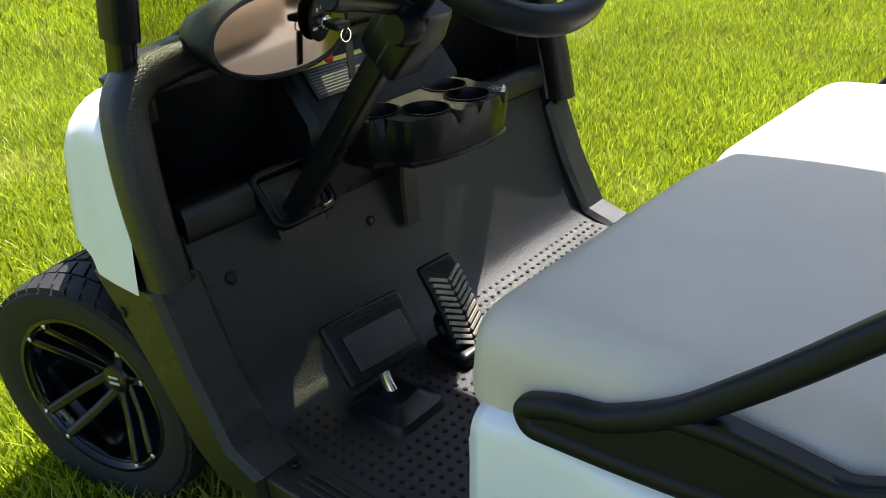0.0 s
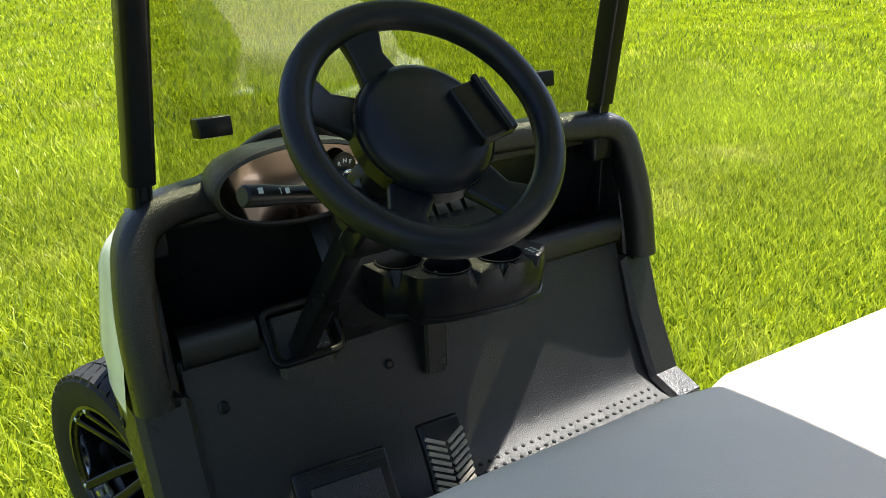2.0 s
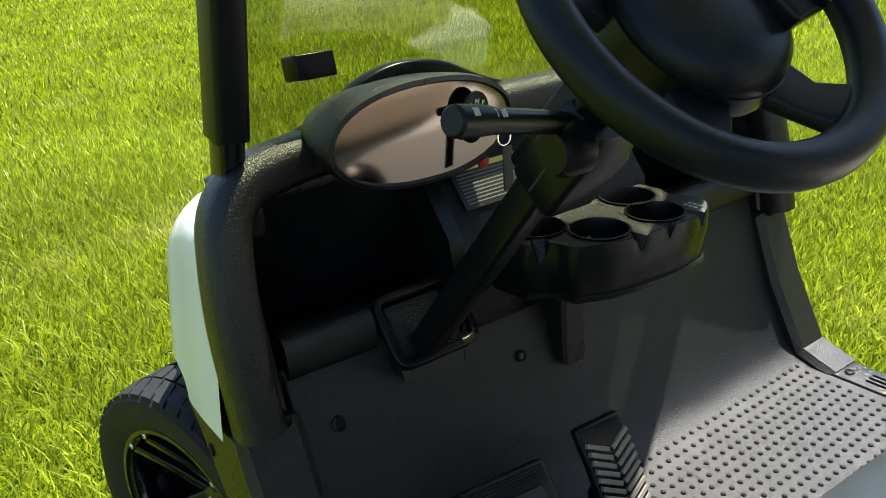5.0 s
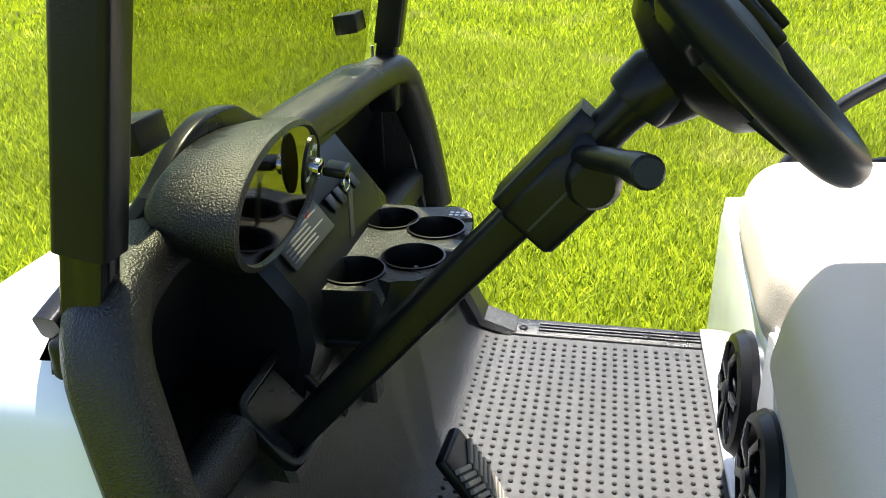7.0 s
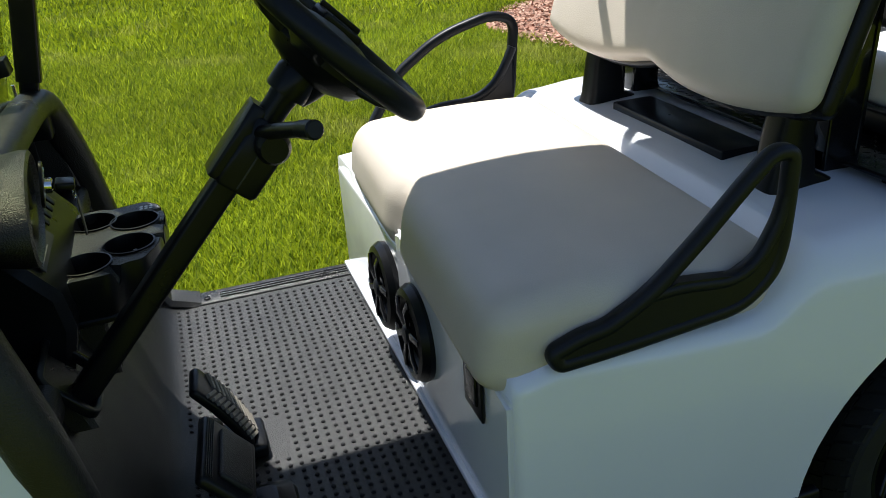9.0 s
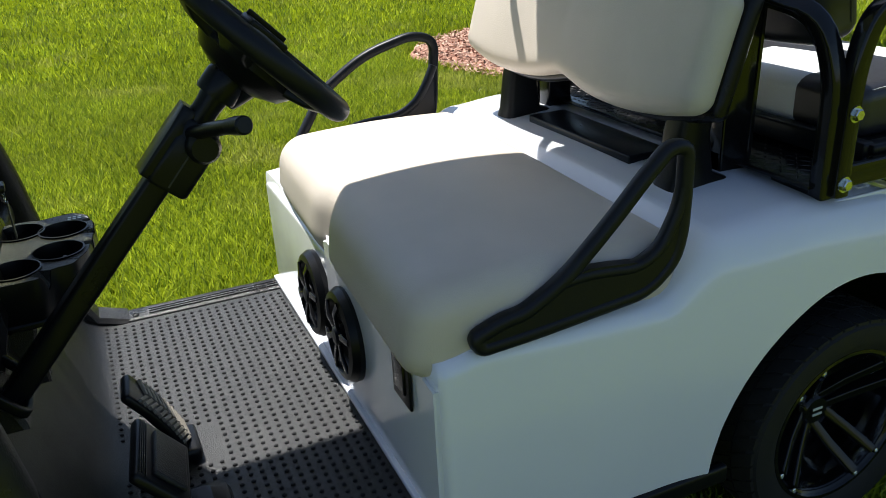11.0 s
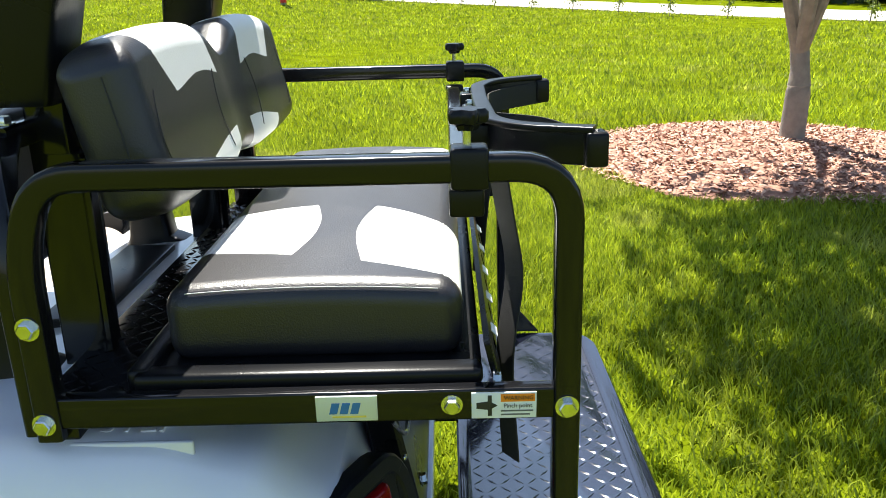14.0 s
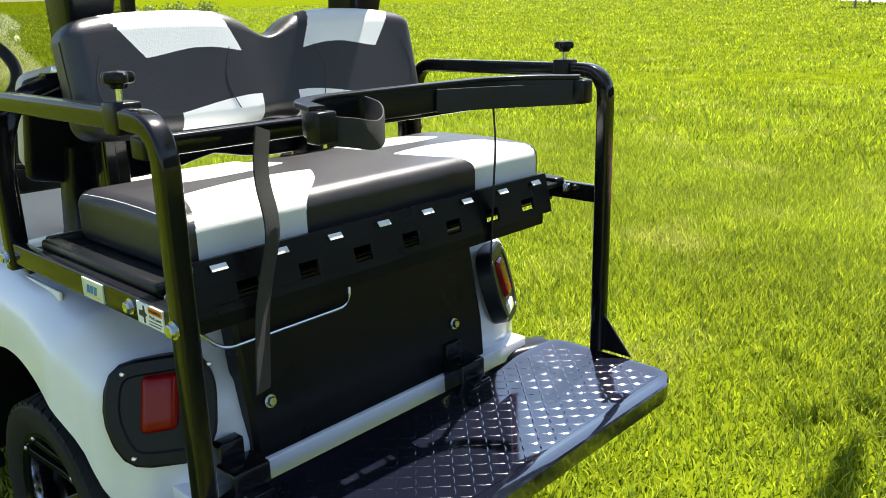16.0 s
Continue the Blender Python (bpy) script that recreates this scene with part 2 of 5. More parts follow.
def sweep(path, section, up=(0, 0, 1), closed=False, caps=True, scale=None):
    """Carries a 2D section along a path; its second axis leans to up."""
    P = [Vector(p) for p in path]
    rings, n = [], len(P)
    for i, p in enumerate(P):
        if closed:
            t = (P[(i + 1) % n] - P[i - 1]).normalized()
        else:
            t = (P[min(i + 1, n - 1)] - P[max(i - 1, 0)]).normalized()
        side = t.cross(Vector(up))
        if side.length < 1e-4:
            side = t.cross(Vector((1, 0, 0.01)))
        side.normalize()
        w = side.cross(t)
        s = scale(i / (n - 1)) if scale else 1.0
        rings.append([tuple(p + side * u * s + w * q * s) for u, q in section])
    if closed:
        rings.append(rings[0])
        return loft(rings, caps=False)
    return loft(rings, caps=caps)


def circle(r, n=12):
    return [(r * math.cos(2 * math.pi * i / n), r * math.sin(2 * math.pi * i / n)) for i in range(n)]


def squarish(w, h, r, n=3):
    pts = []
    for cx, cy, a in ((w - r, h - r, 0), (-w + r, h - r, 90), (-w + r, -h + r, 180), (w - r, -h + r, 270)):
        for k in range(n + 1):
            t = radians(a + 90 * k / n)
            pts.append((cx + r * math.cos(t), cy + r * math.sin(t)))
    return pts


def tube(pts, r, rad=0.05, n=12, seg=5):
    return sweep(rounded(pts, rad, seg), circle(r, n))


def lathe(profile, m=None, n=24, caps=True):
    """profile: (radius, height) pairs about z, closed with caps where the radius is not nought."""
    rings = [[(r * math.cos(2 * math.pi * i / n), r * math.sin(2 * math.pi * i / n), z) for i in range(n)] for r, z in profile]
    s = loft(rings, caps=caps)
    return moved(s, m) if m else s


def along(p, way, roll_up=(0, 0, 1)):
    """The pose whose z axis points along way."""
    q = Vector(way).to_track_quat("Z", "Y").to_matrix().to_4x4()
    return Matrix.Translation(p) @ q


def part(name, shape, mat, parent=None, label="", sharp=35):
    me = bpy.data.meshes.new(name)
    me.from_pydata(shape[0], [], shape[1])
    me.materials.append(mat)
    me.polygons.foreach_set("use_smooth", [True] * len(me.polygons))
    me.set_sharp_from_angle(angle=radians(sharp))
    me.update()
    bm = bmesh.new()
    bm.from_mesh(me)
    if len(bm.faces) < 60000:
        bmesh.ops.recalc_face_normals(bm, faces=bm.faces)
        bm.to_mesh(me)
    bm.free()
    ob = new(name, me)
    if parent:
        ob.parent = parent
        ob.matrix_parent_inverse = parent.matrix_world.inverted() if parent.type == "EMPTY" else Matrix()
    if label:
        ob["label"] = label
    return ob


def thing(name, at, label, category, group=""):
    e = new(name)
    e.location = at
    e.empty_display_size = 0.1
    bpy.context.view_layer.update()
    return tagged(e, label, category, group)


def split(shape, test):
    """Two shapes out of one, by a test of each face's middle."""
    v, f = shape
    out = ([], [])
    for q in f:
        c = sum((Vector(v[i]) for i in q), Vector()) / len(q)
        out[0 if test(c) else 1].append(q)
    res = []
    for faces in out:
        used = sorted({i for q in faces for i in q})
        mp = {i: k for k, i in enumerate(used)}
        res.append(([v[i] for i in used], [tuple(mp[i] for i in q) for q in faces]))
    return res


def lettering(name, words, size, m, mat, parent, depth=0.0006):
    c = bpy.data.curves.new(name, "FONT")
    c.body, c.size, c.extrude, c.align_x, c.align_y = words, size, depth, "CENTER", "CENTER"
    tmp = bpy.data.objects.new(name, c)
    scene.collection.objects.link(tmp)
    bpy.context.view_layer.update()
    me = bpy.data.meshes.new_from_object(tmp.evaluated_get(bpy.context.evaluated_depsgraph_get()))
    bpy.data.objects.remove(tmp)
    me.materials.clear()
    me.materials.append(mat)
    me.transform(m)
    ob = new(name, me)
    ob.parent = parent
    ob.matrix_parent_inverse = parent.matrix_world.inverted() if parent.type == "EMPTY" else Matrix()
    return ob


def facing(p, right, up):
    """The pose of a flat sheet at p whose x runs to right and y to up."""
    r, u = Vector(right).normalized(), Vector(up).normalized()
    n = r.cross(u).normalized()
    u = n.cross(r)
    m = Matrix((r, u, n)).transposed().to_4x4()
    m.translation = p
    return m


def interp(x, table):
    for (a, p), (b, q) in zip(table, table[1:]):
        if x <= b:
            t = max(0, (x - a) / (b - a))
            t = t * t * (3 - 2 * t)
            return p + (q - p) * t
    return table[-1][1]


def bolt(name, p, way, r=0.011, parent=None, mat=None):
    m = along(p, way)
    head = lathe([(r * 1.35, 0), (r * 1.35, 0.002)], m, 16)
    hexa = lathe([(r, 0.002), (r, 0.009), (r * 0.85, 0.011)], m, 6)
    return part(name, join(head, hexa), mat or ZINC, parent)


def screw(name, p, way, r=0.008, parent=None, mat=None):
    m = along(p, way)
    s = lathe([(r, 0), (r * 0.95, 0.002), (r * 0.6, 0.0035), (r * 0.55, 0.002), (r * 0.3, 0.002)], m, 14)
    return part(name, s, mat or SMOOTH, parent)



def islands(shape):
    """The separate pieces of a shape."""
    v, f = shape
    root = list(range(len(v)))

    def find(i):
        while root[i] != i:
            root[i] = root[root[i]]
            i = root[i]
        return i

    for q in f:
        for i in q[1:]:
            root[find(i)] = find(q[0])
    groups = {}
    for q in f:
        groups.setdefault(find(q[0]), []).append(q)
    out = []
    for faces in groups.values():
        used = sorted({i for q in faces for i in q})
        mp = {i: k for k, i in enumerate(used)}
        out.append(([v[i] for i in used], [tuple(mp[i] for i in q) for q in faces]))
    return out


# ---------------------------------------------------------------- lawn, road, distance
def rise(x, y):
    """The lawn lies level round the cart and climbs a little far off."""
    d = -0.6 * x + 0.8 * y - 12
    return 0.028 * d if d > 0 else 0.0


def grid_sheet(xs, ys, z):
    v = [(x, y, z(x, y)) for y in ys for x in xs]
    n = len(xs)
    f = [(j * n + i, j * n + i + 1, (j + 1) * n + i + 1, (j + 1) * n + i) for j in range(len(ys) - 1) for i in range(n - 1)]
    return v, f


steps = [-900, -400, -200, -120, -80, -50, -30, -20, -12, -6, 0, 6, 12, 20, 30, 50, 80, 120, 200, 400, 900]
ground = part("ground", grid_sheet(steps, steps, rise), LAWN)
tagged(ground, "sunlit mown green lawn soil under the grass", "lawn", kind="structure")

BED = (4.66, 4.72, 1.5)


def blades(name, count, area, height, width, seed, label, keep=None):
    """Many bent blades in one mesh."""
    g = np.random.default_rng(seed)
    x0, x1, y0, y1 = area
    cx, cy, hx, hy = (x0 + x1) / 2, (y0 + y1) / 2, (x1 - x0) / 2, (y1 - y0) / 2
    x, y = g.uniform(x0, x1, count), g.uniform(y0, y1, count)
    ok = (np.hypot(x - BED[0], y - BED[1]) > BED[2] + 0.12 * np.sin(5 * np.arctan2(y - BED[1], x - BED[0])))
    edge = np.maximum(np.abs(x - cx) / hx, np.abs(y - cy) / hy)
    ok &= g.uniform(0, 1, count) < np.clip((1 - edge) / 0.35, 0, 1)
    if keep is not None:
        ok &= keep(x, y)
    x, y = x[ok], y[ok]
    n = len(x)
    patch = 0.9 + 0.25 * np.sin(x * 1.7 + 1.3 * np.sin(y * 1.1)) * np.sin(y * 1.9 + 0.7 * np.sin(x * 2.3))
    h = height * g.uniform(0.45, 1.25, n) * patch
    w = width * g.uniform(0.6, 1.3, n)
    a, lean, la = g.uniform(0, 2 * np.pi, n), g.uniform(0.15, 1.1, n), g.uniform(0, 2 * np.pi, n)
    dx, dy = np.cos(a) * w / 2, np.sin(a) * w / 2
    lx, ly = np.cos(la) * lean * h, np.sin(la) * lean * h
    d = -0.6 * x + 0.8 * y - 12
    z = np.where(d > 0, 0.028 * d, 0)
    v = np.empty((n, 5, 3), np.float32)
    v[:, 0] = np.stack([x - dx, y - dy, z], 1)
    v[:, 1] = np.stack([x + dx, y + dy, z], 1)
    v[:, 2] = np.stack([x + dx * 0.8 + lx * 0.35, y + dy * 0.8 + ly * 0.35, z + h * 0.6], 1)
    v[:, 3] = np.stack([x - dx * 0.8 + lx * 0.35, y - dy * 0.8 + ly * 0.35, z + h * 0.6], 1)
    v[:, 4] = np.stack([x + lx, y + ly, z + h], 1)
    base = (np.arange(n) * 5)[:, None]
    loops = (base + np.array([0, 1, 2, 3, 3, 2, 4])).ravel()
    me = bpy.data.meshes.new(name)
    me.vertices.add(n * 5)
    me.vertices.foreach_set("co", v.ravel())
    me.loops.add(n * 7)
    me.loops.foreach_set("vertex_index", loops)
    me.polygons.add(n * 2)
    starts = (np.arange(n) * 7)[:, None] + np.array([0, 4])
    me.polygons.foreach_set("loop_start", starts.ravel())
    me.update(calc_edges=True)
    me.materials.append(GRASS)
    return tagged(new(name, me), label, "grass", kind="stuff")


def under_cart(x, y):
    return ~((x > -0.2) & (x < 2.1) & (y > -0.3) & (y < 0.3))


blades("grass", 640000, (-4.6, 6.4, -2.6, 6.2), 0.058, 0.0056, 5, "short sunlit green lawn grass round the cart", under_cart)


def far_blades(name, count, near, far, seed, label):
    """Single-face blades that thin out and widen with distance from the cart."""
    g = np.random.default_rng(seed)
    r = near * np.exp(g.uniform(0, 1, count) * np.log(far / near))
    a = g.uniform(radians(-35), radians(215), count)
    x, y = 1.2 + r * np.cos(a), -0.5 + r * np.sin(a)
    ok = np.hypot(x - BED[0], y - BED[1]) > BED[2] + 0.12 * np.sin(5 * np.arctan2(y - BED[1], x - BED[0]))
    edge = np.maximum(np.abs(x - 0.9) / 5.5, np.abs(y - 1.8) / 4.4)
    ok &= g.uniform(0, 1, count) > 0.85 * np.clip((0.85 - edge) / 0.3, 0, 1)
    off = (x - 40) * 0.7926 + (y + 8) * 0.6097
    ok &= off < 0.15
    x, y, r = x[ok], y[ok], r[ok]
    n = len(x)
    h = 0.062 * g.uniform(0.5, 1.3, n) * (1 + 0.012 * r)
    w = (0.004 + 0.0019 * r) * g.uniform(0.6, 1.3, n)
    b, lean, la = g.uniform(0, 2 * np.pi, n), g.uniform(0.1, 1.0, n), g.uniform(0, 2 * np.pi, n)
    dx, dy, lx, ly = np.cos(b) * w / 2, np.sin(b) * w / 2, np.cos(la) * lean * h, np.sin(la) * lean * h
    d = -0.6 * x + 0.8 * y - 12
    z = np.where(d > 0, 0.028 * d, 0)
    v = np.empty((n, 3, 3), np.float32)
    v[:, 0] = np.stack([x - dx, y - dy, z - 0.005], 1)
    v[:, 1] = np.stack([x + dx, y + dy, z - 0.005], 1)
    v[:, 2] = np.stack([x + lx, y + ly, z + h], 1)
    me = bpy.data.meshes.new(name)
    me.vertices.add(n * 3)
    me.vertices.foreach_set("co", v.ravel())
    me.loops.add(n * 3)
    me.loops.foreach_set("vertex_index", np.arange(n * 3))
    me.polygons.add(n)
    me.polygons.foreach_set("loop_start", np.arange(n) * 3)
    me.update(calc_edges=True)
    me.materials.append(GRASS)
    return tagged(new(name, me), label, "grass", kind="stuff")


far_blades("grass", 620000, 3.0, 110, 6, "mown green lawn grass reaching to the road")

# the far road: a pale strip across the lawn
road_a, road_b = Vector((40, -8)), Vector((-60, 122))
way = (road_b - road_a).normalized()
out = Vector((way.y, -way.x))
rows = []
for i in range(41):
    p = road_a + (road_b - road_a) * i / 40
    q = p + out * 6.5
    rows.append([(p.x, p.y, rise(p.x, p.y) + 0.03), (q.x, q.y, rise(p.x, p.y) + 0.03), (q.x, q.y, rise(p.x, p.y) - 0.2), (p.x, p.y, rise(p.x, p.y) - 0.2)])
tagged(part("road", loft(rows), ROAD), "pale sunlit concrete road across the lawn", "road", kind="structure")


def leaf_cloud(centres, count, size, seed, spread):
    """Small leaf cards scattered about given centres."""
    g = random.Random(seed)
    v, f = [], []
    for i in range(count):
        c = g.choice(centres)
        p = Vector(c[:3]) + Vector((g.gauss(0, 1), g.gauss(0, 1), g.gauss(0, 0.9))) * c[3] * spread
        a, b = Vector((g.gauss(0, 1), g.gauss(0, 1), g.gauss(0, 1))).normalized(), Vector((g.gauss(0, 1), g.gauss(0, 1), g.gauss(0, 1))).normalized()
        b = (b - a * a.dot(b)).normalized()
        s = size * g.uniform(0.6, 1.3)
        k = len(v)
        v += [tuple(p - a * s), tuple(p + b * s * 0.45), tuple(p + a * s), tuple(p - b * s * 0.45)]
        f.append((k, k + 1, k + 2, k + 3))
    return v, f


# dark woods behind the road
g = random.Random(4)
centres = []
for i in range(330):
    t = i / 329
    p = road_a + (road_b - road_a) * t + out * (15 + g.uniform(-2, 5))
    for k in range(3):
        centres.append((p.x + g.uniform(-1, 1), p.y + g.uniform(-1, 1), rise(p.x, p.y) + 0.8 + 2.4 * k + g.uniform(-0.6, 0.6), 1.5))
tagged(part("far_woods", leaf_cloud(centres, 42000, 0.55, 2, 0.8), WOODS), "dark green dense woods behind the road", "woods", kind="stuff")
woods_row = []
for i in range(41):
    p = road_a + (road_b - road_a) * i / 40 + out * 20
    h = rise(p.x, p.y)
    woods_row.append([(p.x, p.y, h - 0.5), (p.x + out.x * 3, p.y + out.y * 3, h - 0.5), (p.x + out.x * 3, p.y + out.y * 3, h + 9), (p.x, p.y, h + 9)])
tagged(part("backdrop", loft(woods_row), WOODS), "dark shade inside the far woods", "backdrop", kind="structure")


def sapling(p, s, seed):
    g = random.Random(seed)
    t = thing("sapling", p, "small yellow-green sapling planted along the road", "sapling", "saplings along the road")
    part("stem", tube([p, (p[0] + 0.03 * s, p[1], p[2] + 0.5 * s), (p[0], p[1] + 0.03, p[2] + 0.85 * s)], 0.018 * s, 0.1, 6), BARK, t)
    cs = [(p[0] + g.uniform(-0.16, 0.16) * s, p[1] + g.uniform(-0.16, 0.16) * s, p[2] + (0.3 + 0.6 * k / 7) * s, 0.14 * s) for k in range(8)]
    part("crown", leaf_cloud(cs, 170, 0.055 * s, seed + 1, 0.75), SAPLING, t)


for i in range(46):
    t = 0.10 + i * 0.0145
    p = road_a + (road_b - road_a) * t - out * 1.1
    sapling((p.x, p.y, rise(p.x, p.y) - 0.02), 0.85 + 0.3 * random.Random(i).random(), 100 + i)

# mulch bed and its tree
bx, by, br = BED
ring = []
for k in range(5):
    q = k / 4
    ring.append([(bx + br * q * (1 + 0.05 * math.sin(5 * a)) * math.cos(a), by + br * q * (1 + 0.05 * math.sin(5 * a)) * math.sin(a), 0.015 + 0.07 * (1 - q ** 2)) for a in [2 * math.pi * i / 48 for i in range(48)]])
ring.append([(x + (x - bx) * 0.02, y + (y - by) * 0.02, -0.03) for x, y, z in ring[-1]])
bed = part("mulch_bed", loft(ring, caps=False), MULCH)
tagged(bed, "round red-brown wood mulch bed in the lawn", "mulch bed", kind="structure")
g = random.Random(9)
v, f = [], []
for i in range(9000):
    a, q = g.uniform(0, 2 * math.pi), br * 1.03 * math.sqrt(g.random())
    c = Vector((bx + q * math.cos(a), by + q * math.sin(a), 0.02 + 0.07 * (1 - (q / br) ** 2) + g.uniform(0, 0.012)))
    u = Vector((g.gauss(0, 1), g.gauss(0, 1), g.gauss(0, 0.35))).normalized()
    w = u.cross(Vector((g.gauss(0, 0.4), g.gauss(0, 0.4), 1))).normalized()
    l, wd = g.uniform(0.012, 0.035), g.uniform(0.005, 0.012)
    k = len(v)
    v += [tuple(c - u * l - w * wd), tuple(c + u * l - w * wd * 0.6), tuple(c + u * l * 0.9 + w * wd), tuple(c - u * l * 0.8 + w * wd)]
    f.append((k, k + 1, k + 2, k + 3))
tagged(part("mulch_chips", (v, f), CHIPS), "loose red and tan wood chips on the bed", "mulch", kind="stuff")


def tree(p, seed):
    g = random.Random(seed)
    t = thing("tree", p, "young grey-barked shade tree forking low in a mulch bed", "tree")
    x, y, z = p
    trunk = sweep(rounded([(x, y, z - 0.05), (x + 0.02, y, z + 0.5), (x, y + 0.03, z + 0.74)], 0.3), circle(0.080, 14), scale=lambda q: 1.25 - 0.35 * min(1, q * 1.6))
    part("trunk", trunk, BARK, t)
    cs = []
    for k, (dx, dy, h) in enumerate(((-0.55, -0.25, 2.1), (0.30, -0.55, 2.4), (-0.15, -0.85, 2.7), (0.1, 0.15, 2.8))):
        pts = [(x, y + 0.02, z + 0.66), (x + dx * 0.45, y + dy * 0.4, z + 1.4), (x + dx, y + dy, z + h), (x + dx * 2.0, y + dy * 2.0, z + h + 1.3)]
        part("limb", sweep(rounded(pts, 0.3), circle(0.056, 10), scale=lambda q: 1.0 - 0.75 * q), BARK, t)
        for j in range(5):
            bpt = Vector(pts[2]) + (Vector(pts[3]) - Vector(pts[2])) * j / 5
            e = bpt + Vector((g.uniform(-1.7, 1.5), g.uniform(-1.9, 0.9), g.uniform(0.3, 1.3)))
            part("branch", sweep([tuple(bpt), tuple((bpt + e) / 2 + Vector((0, 0, 0.08))), tuple(e)], circle(0.022, 6), scale=lambda q: 1 - 0.7 * q), BARK, t)
            cs.append((*e, 0.75))
            cs.append((*((bpt + e) / 2), 0.6))
    # unseen loose clumps, added to cast dappled shade on the lawn
    for j in range(60):
        a, q = g.uniform(0, 2 * math.pi), math.sqrt(g.random())
        cs.append((5.1 + 2.9 * q * math.cos(a), 3.55 + 1.9 * q * math.sin(a), 4.2 + g.uniform(-0.7, 0.9), 0.5))
    # keep only clumps whose shade lands inside this ellipse of lawn
    cs = [c for c in cs if ((c[0] + 0.12 * c[2] - 5.8) / 2.75) ** 2 + ((c[1] - 0.46 * c[2] - 1.6) / 1.9) ** 2 < 1]
    part("crown", leaf_cloud(cs, 11000, 0.10, seed, 0.7), LEAF, t)
    return t


tree((4.95, 5.0, 0.07), 3)


# far verge: pole, thin trees, planted bed
p = (-5.9, 41.6, rise(-5.9, 41.6))
pole = thing("utility_pole", p, "grey utility pole with a red band near its base", "pole")
part("shaft", sweep([(p[0], p[1], p[2] - 0.1), (p[0], p[1], p[2] + 9)], circle(0.15, 14)), BARK, pole)
part("band", lathe([(0.165, 0.1), (0.165, 0.75)], Matrix.Translation(p), 16), REDP, pole, "faded red base band")
wire = part("guy_wire_cover", tube([(-2.2, 45.0, rise(-2.2, 45.0)), (-3.2, 44.0, rise(-2.2, 45.0) + 2.6)], 0.035), LABELY, pole, "yellow guy wire cover")
for k, (x, y, h) in enumerate(((-13.5, 54.0, 6.0), (-14.6, 60.5, 6.5), (-2.0, 47.0, 3.5))):
    z = rise(x, y)
    t = thing("roadside_tree", (x, y, z), "thin dark-barked young tree beside the road", "tree", "trees beside the road")
    part("trunk", sweep([(x, y, z - 0.1), (x + 0.05, y, z + h * 0.4), (x, y, z + h * 0.7)], circle(0.09, 10), scale=lambda q: 1 - 0.5 * q), BARK, t)
    part("crown", leaf_cloud([(x, y, z + h * 0.75, 1.0), (x + 0.5, y, z + h * 0.6, 0.8), (x - 0.4, y + 0.4, z + h * 0.9, 0.7)], 700, 0.16, 60 + k, 0.7), LEAF, t)
g = random.Random(21)
for k in range(9):
    x, y = -58 - 0.5 * k + g.uniform(-1, 1), 26 + 1.7 * k
    z = rise(x, y)
    t = thing("flowering_shrub", (x, y, z), "low yellow-green flowering shrub in a stone bed", "shrub", "shrubs in the far bed")
    part("crown", leaf_cloud([(x + g.uniform(-0.5, 0.5), y + g.uniform(-0.5, 0.5), z + 0.4, 0.5) for _ in range(4)], 320, 0.14, 80 + k, 0.7), SAPLING, t)
    part("stem", tube([(x, y, z - 0.05), (x, y, z + 0.4)], 0.04), BARK, t)

# ---------------------------------------------------------------- golf cart
cart = thing("golf_cart", (0.9, 0, 0), "white golf cart with black trim and beige seats on grass", "golf cart")
FLOOR = 0.316
HUB_F, HUB_R = -0.078, 1.77


def body_ring(x, w, zb, zt, rs, tuck=0.03):
    """Half a section from the sill over the shoulder to the middle, then its mirror."""
    half = []
    zs = zt - rs
    for i in range(9):
        z = zb + (zs - zb) * i / 8
        q = (z - 0.42) / 0.34
        half.append((-(w - tuck * max(0, q) ** 2 - 0.015 * max(0, -q) ** 2), z))
    ws = -half[-1][0]
    for i in range(1, 8):
        a = radians(90 * i / 7)
        half.append((-(ws - rs * (1 - math.cos(a))), zs + rs * math.sin(a)))
    wi = ws - rs
    for i in range(1, 9):
        y = wi * (1 - i / 8)
        half.append((-y, zt + 0.012 * (1 - (y / max(wi, 0.01)) ** 2)))
    ring = [(x, y, z) for y, z in half] + [(x, -y, z) for y, z in reversed(half[:-1])]
    return ring


ARCH_R = (1.728, 0.318, 0.365)


def arch(x, hub, base, r):
    d = r * r - (x - hub) ** 2
    return max(base, 0.25 + math.sqrt(d)) if d > 0 else base


def rear_arch(x):
    """The rear wheel arch is higher than wide."""
    mid, a, b = ARCH_R
    base = 0.255 if x < mid else 0.31
    d = 1 - ((x - mid) / a) ** 2
    return max(base, 0.25 + b * math.sqrt(d)) if d > 0 else base


# rear body pod: white shell with a dark underside
xs = sorted([0.885 + 1.235 * i / 70 for i in range(71)] + [ARCH_R[0] + q * ARCH_R[1] for q in (-0.999, 0.999, -0.985, 0.985, -0.95, 0.95)])
rings = []
for x in xs:
    w = interp(x, [(0.885, 0.59), (1.3, 0.605), (1.6, 0.63), (1.9, 0.63), (2.0, 0.60), (2.06, 0.55), (2.12, 0.46)])
    zt = interp(x, [(0.885, 0.642), (0.925, 0.646), (0.95, 0.654), (1.29, 0.654), (1.43, 0.748), (1.6, 0.758), (1.8, 0.752), (1.93, 0.72), (2.02, 0.655), (2.08, 0.56), (2.12, 0.44)])
    rs = interp(x, [(0.885, 0.03), (1.25, 0.04), (1.45, 0.085), (1.9, 0.10), (2.12, 0.08)])
    zb = rear_arch(x)
    rings.append(body_ring(x, w, zb, max(zt, zb + rs + 0.03), rs))
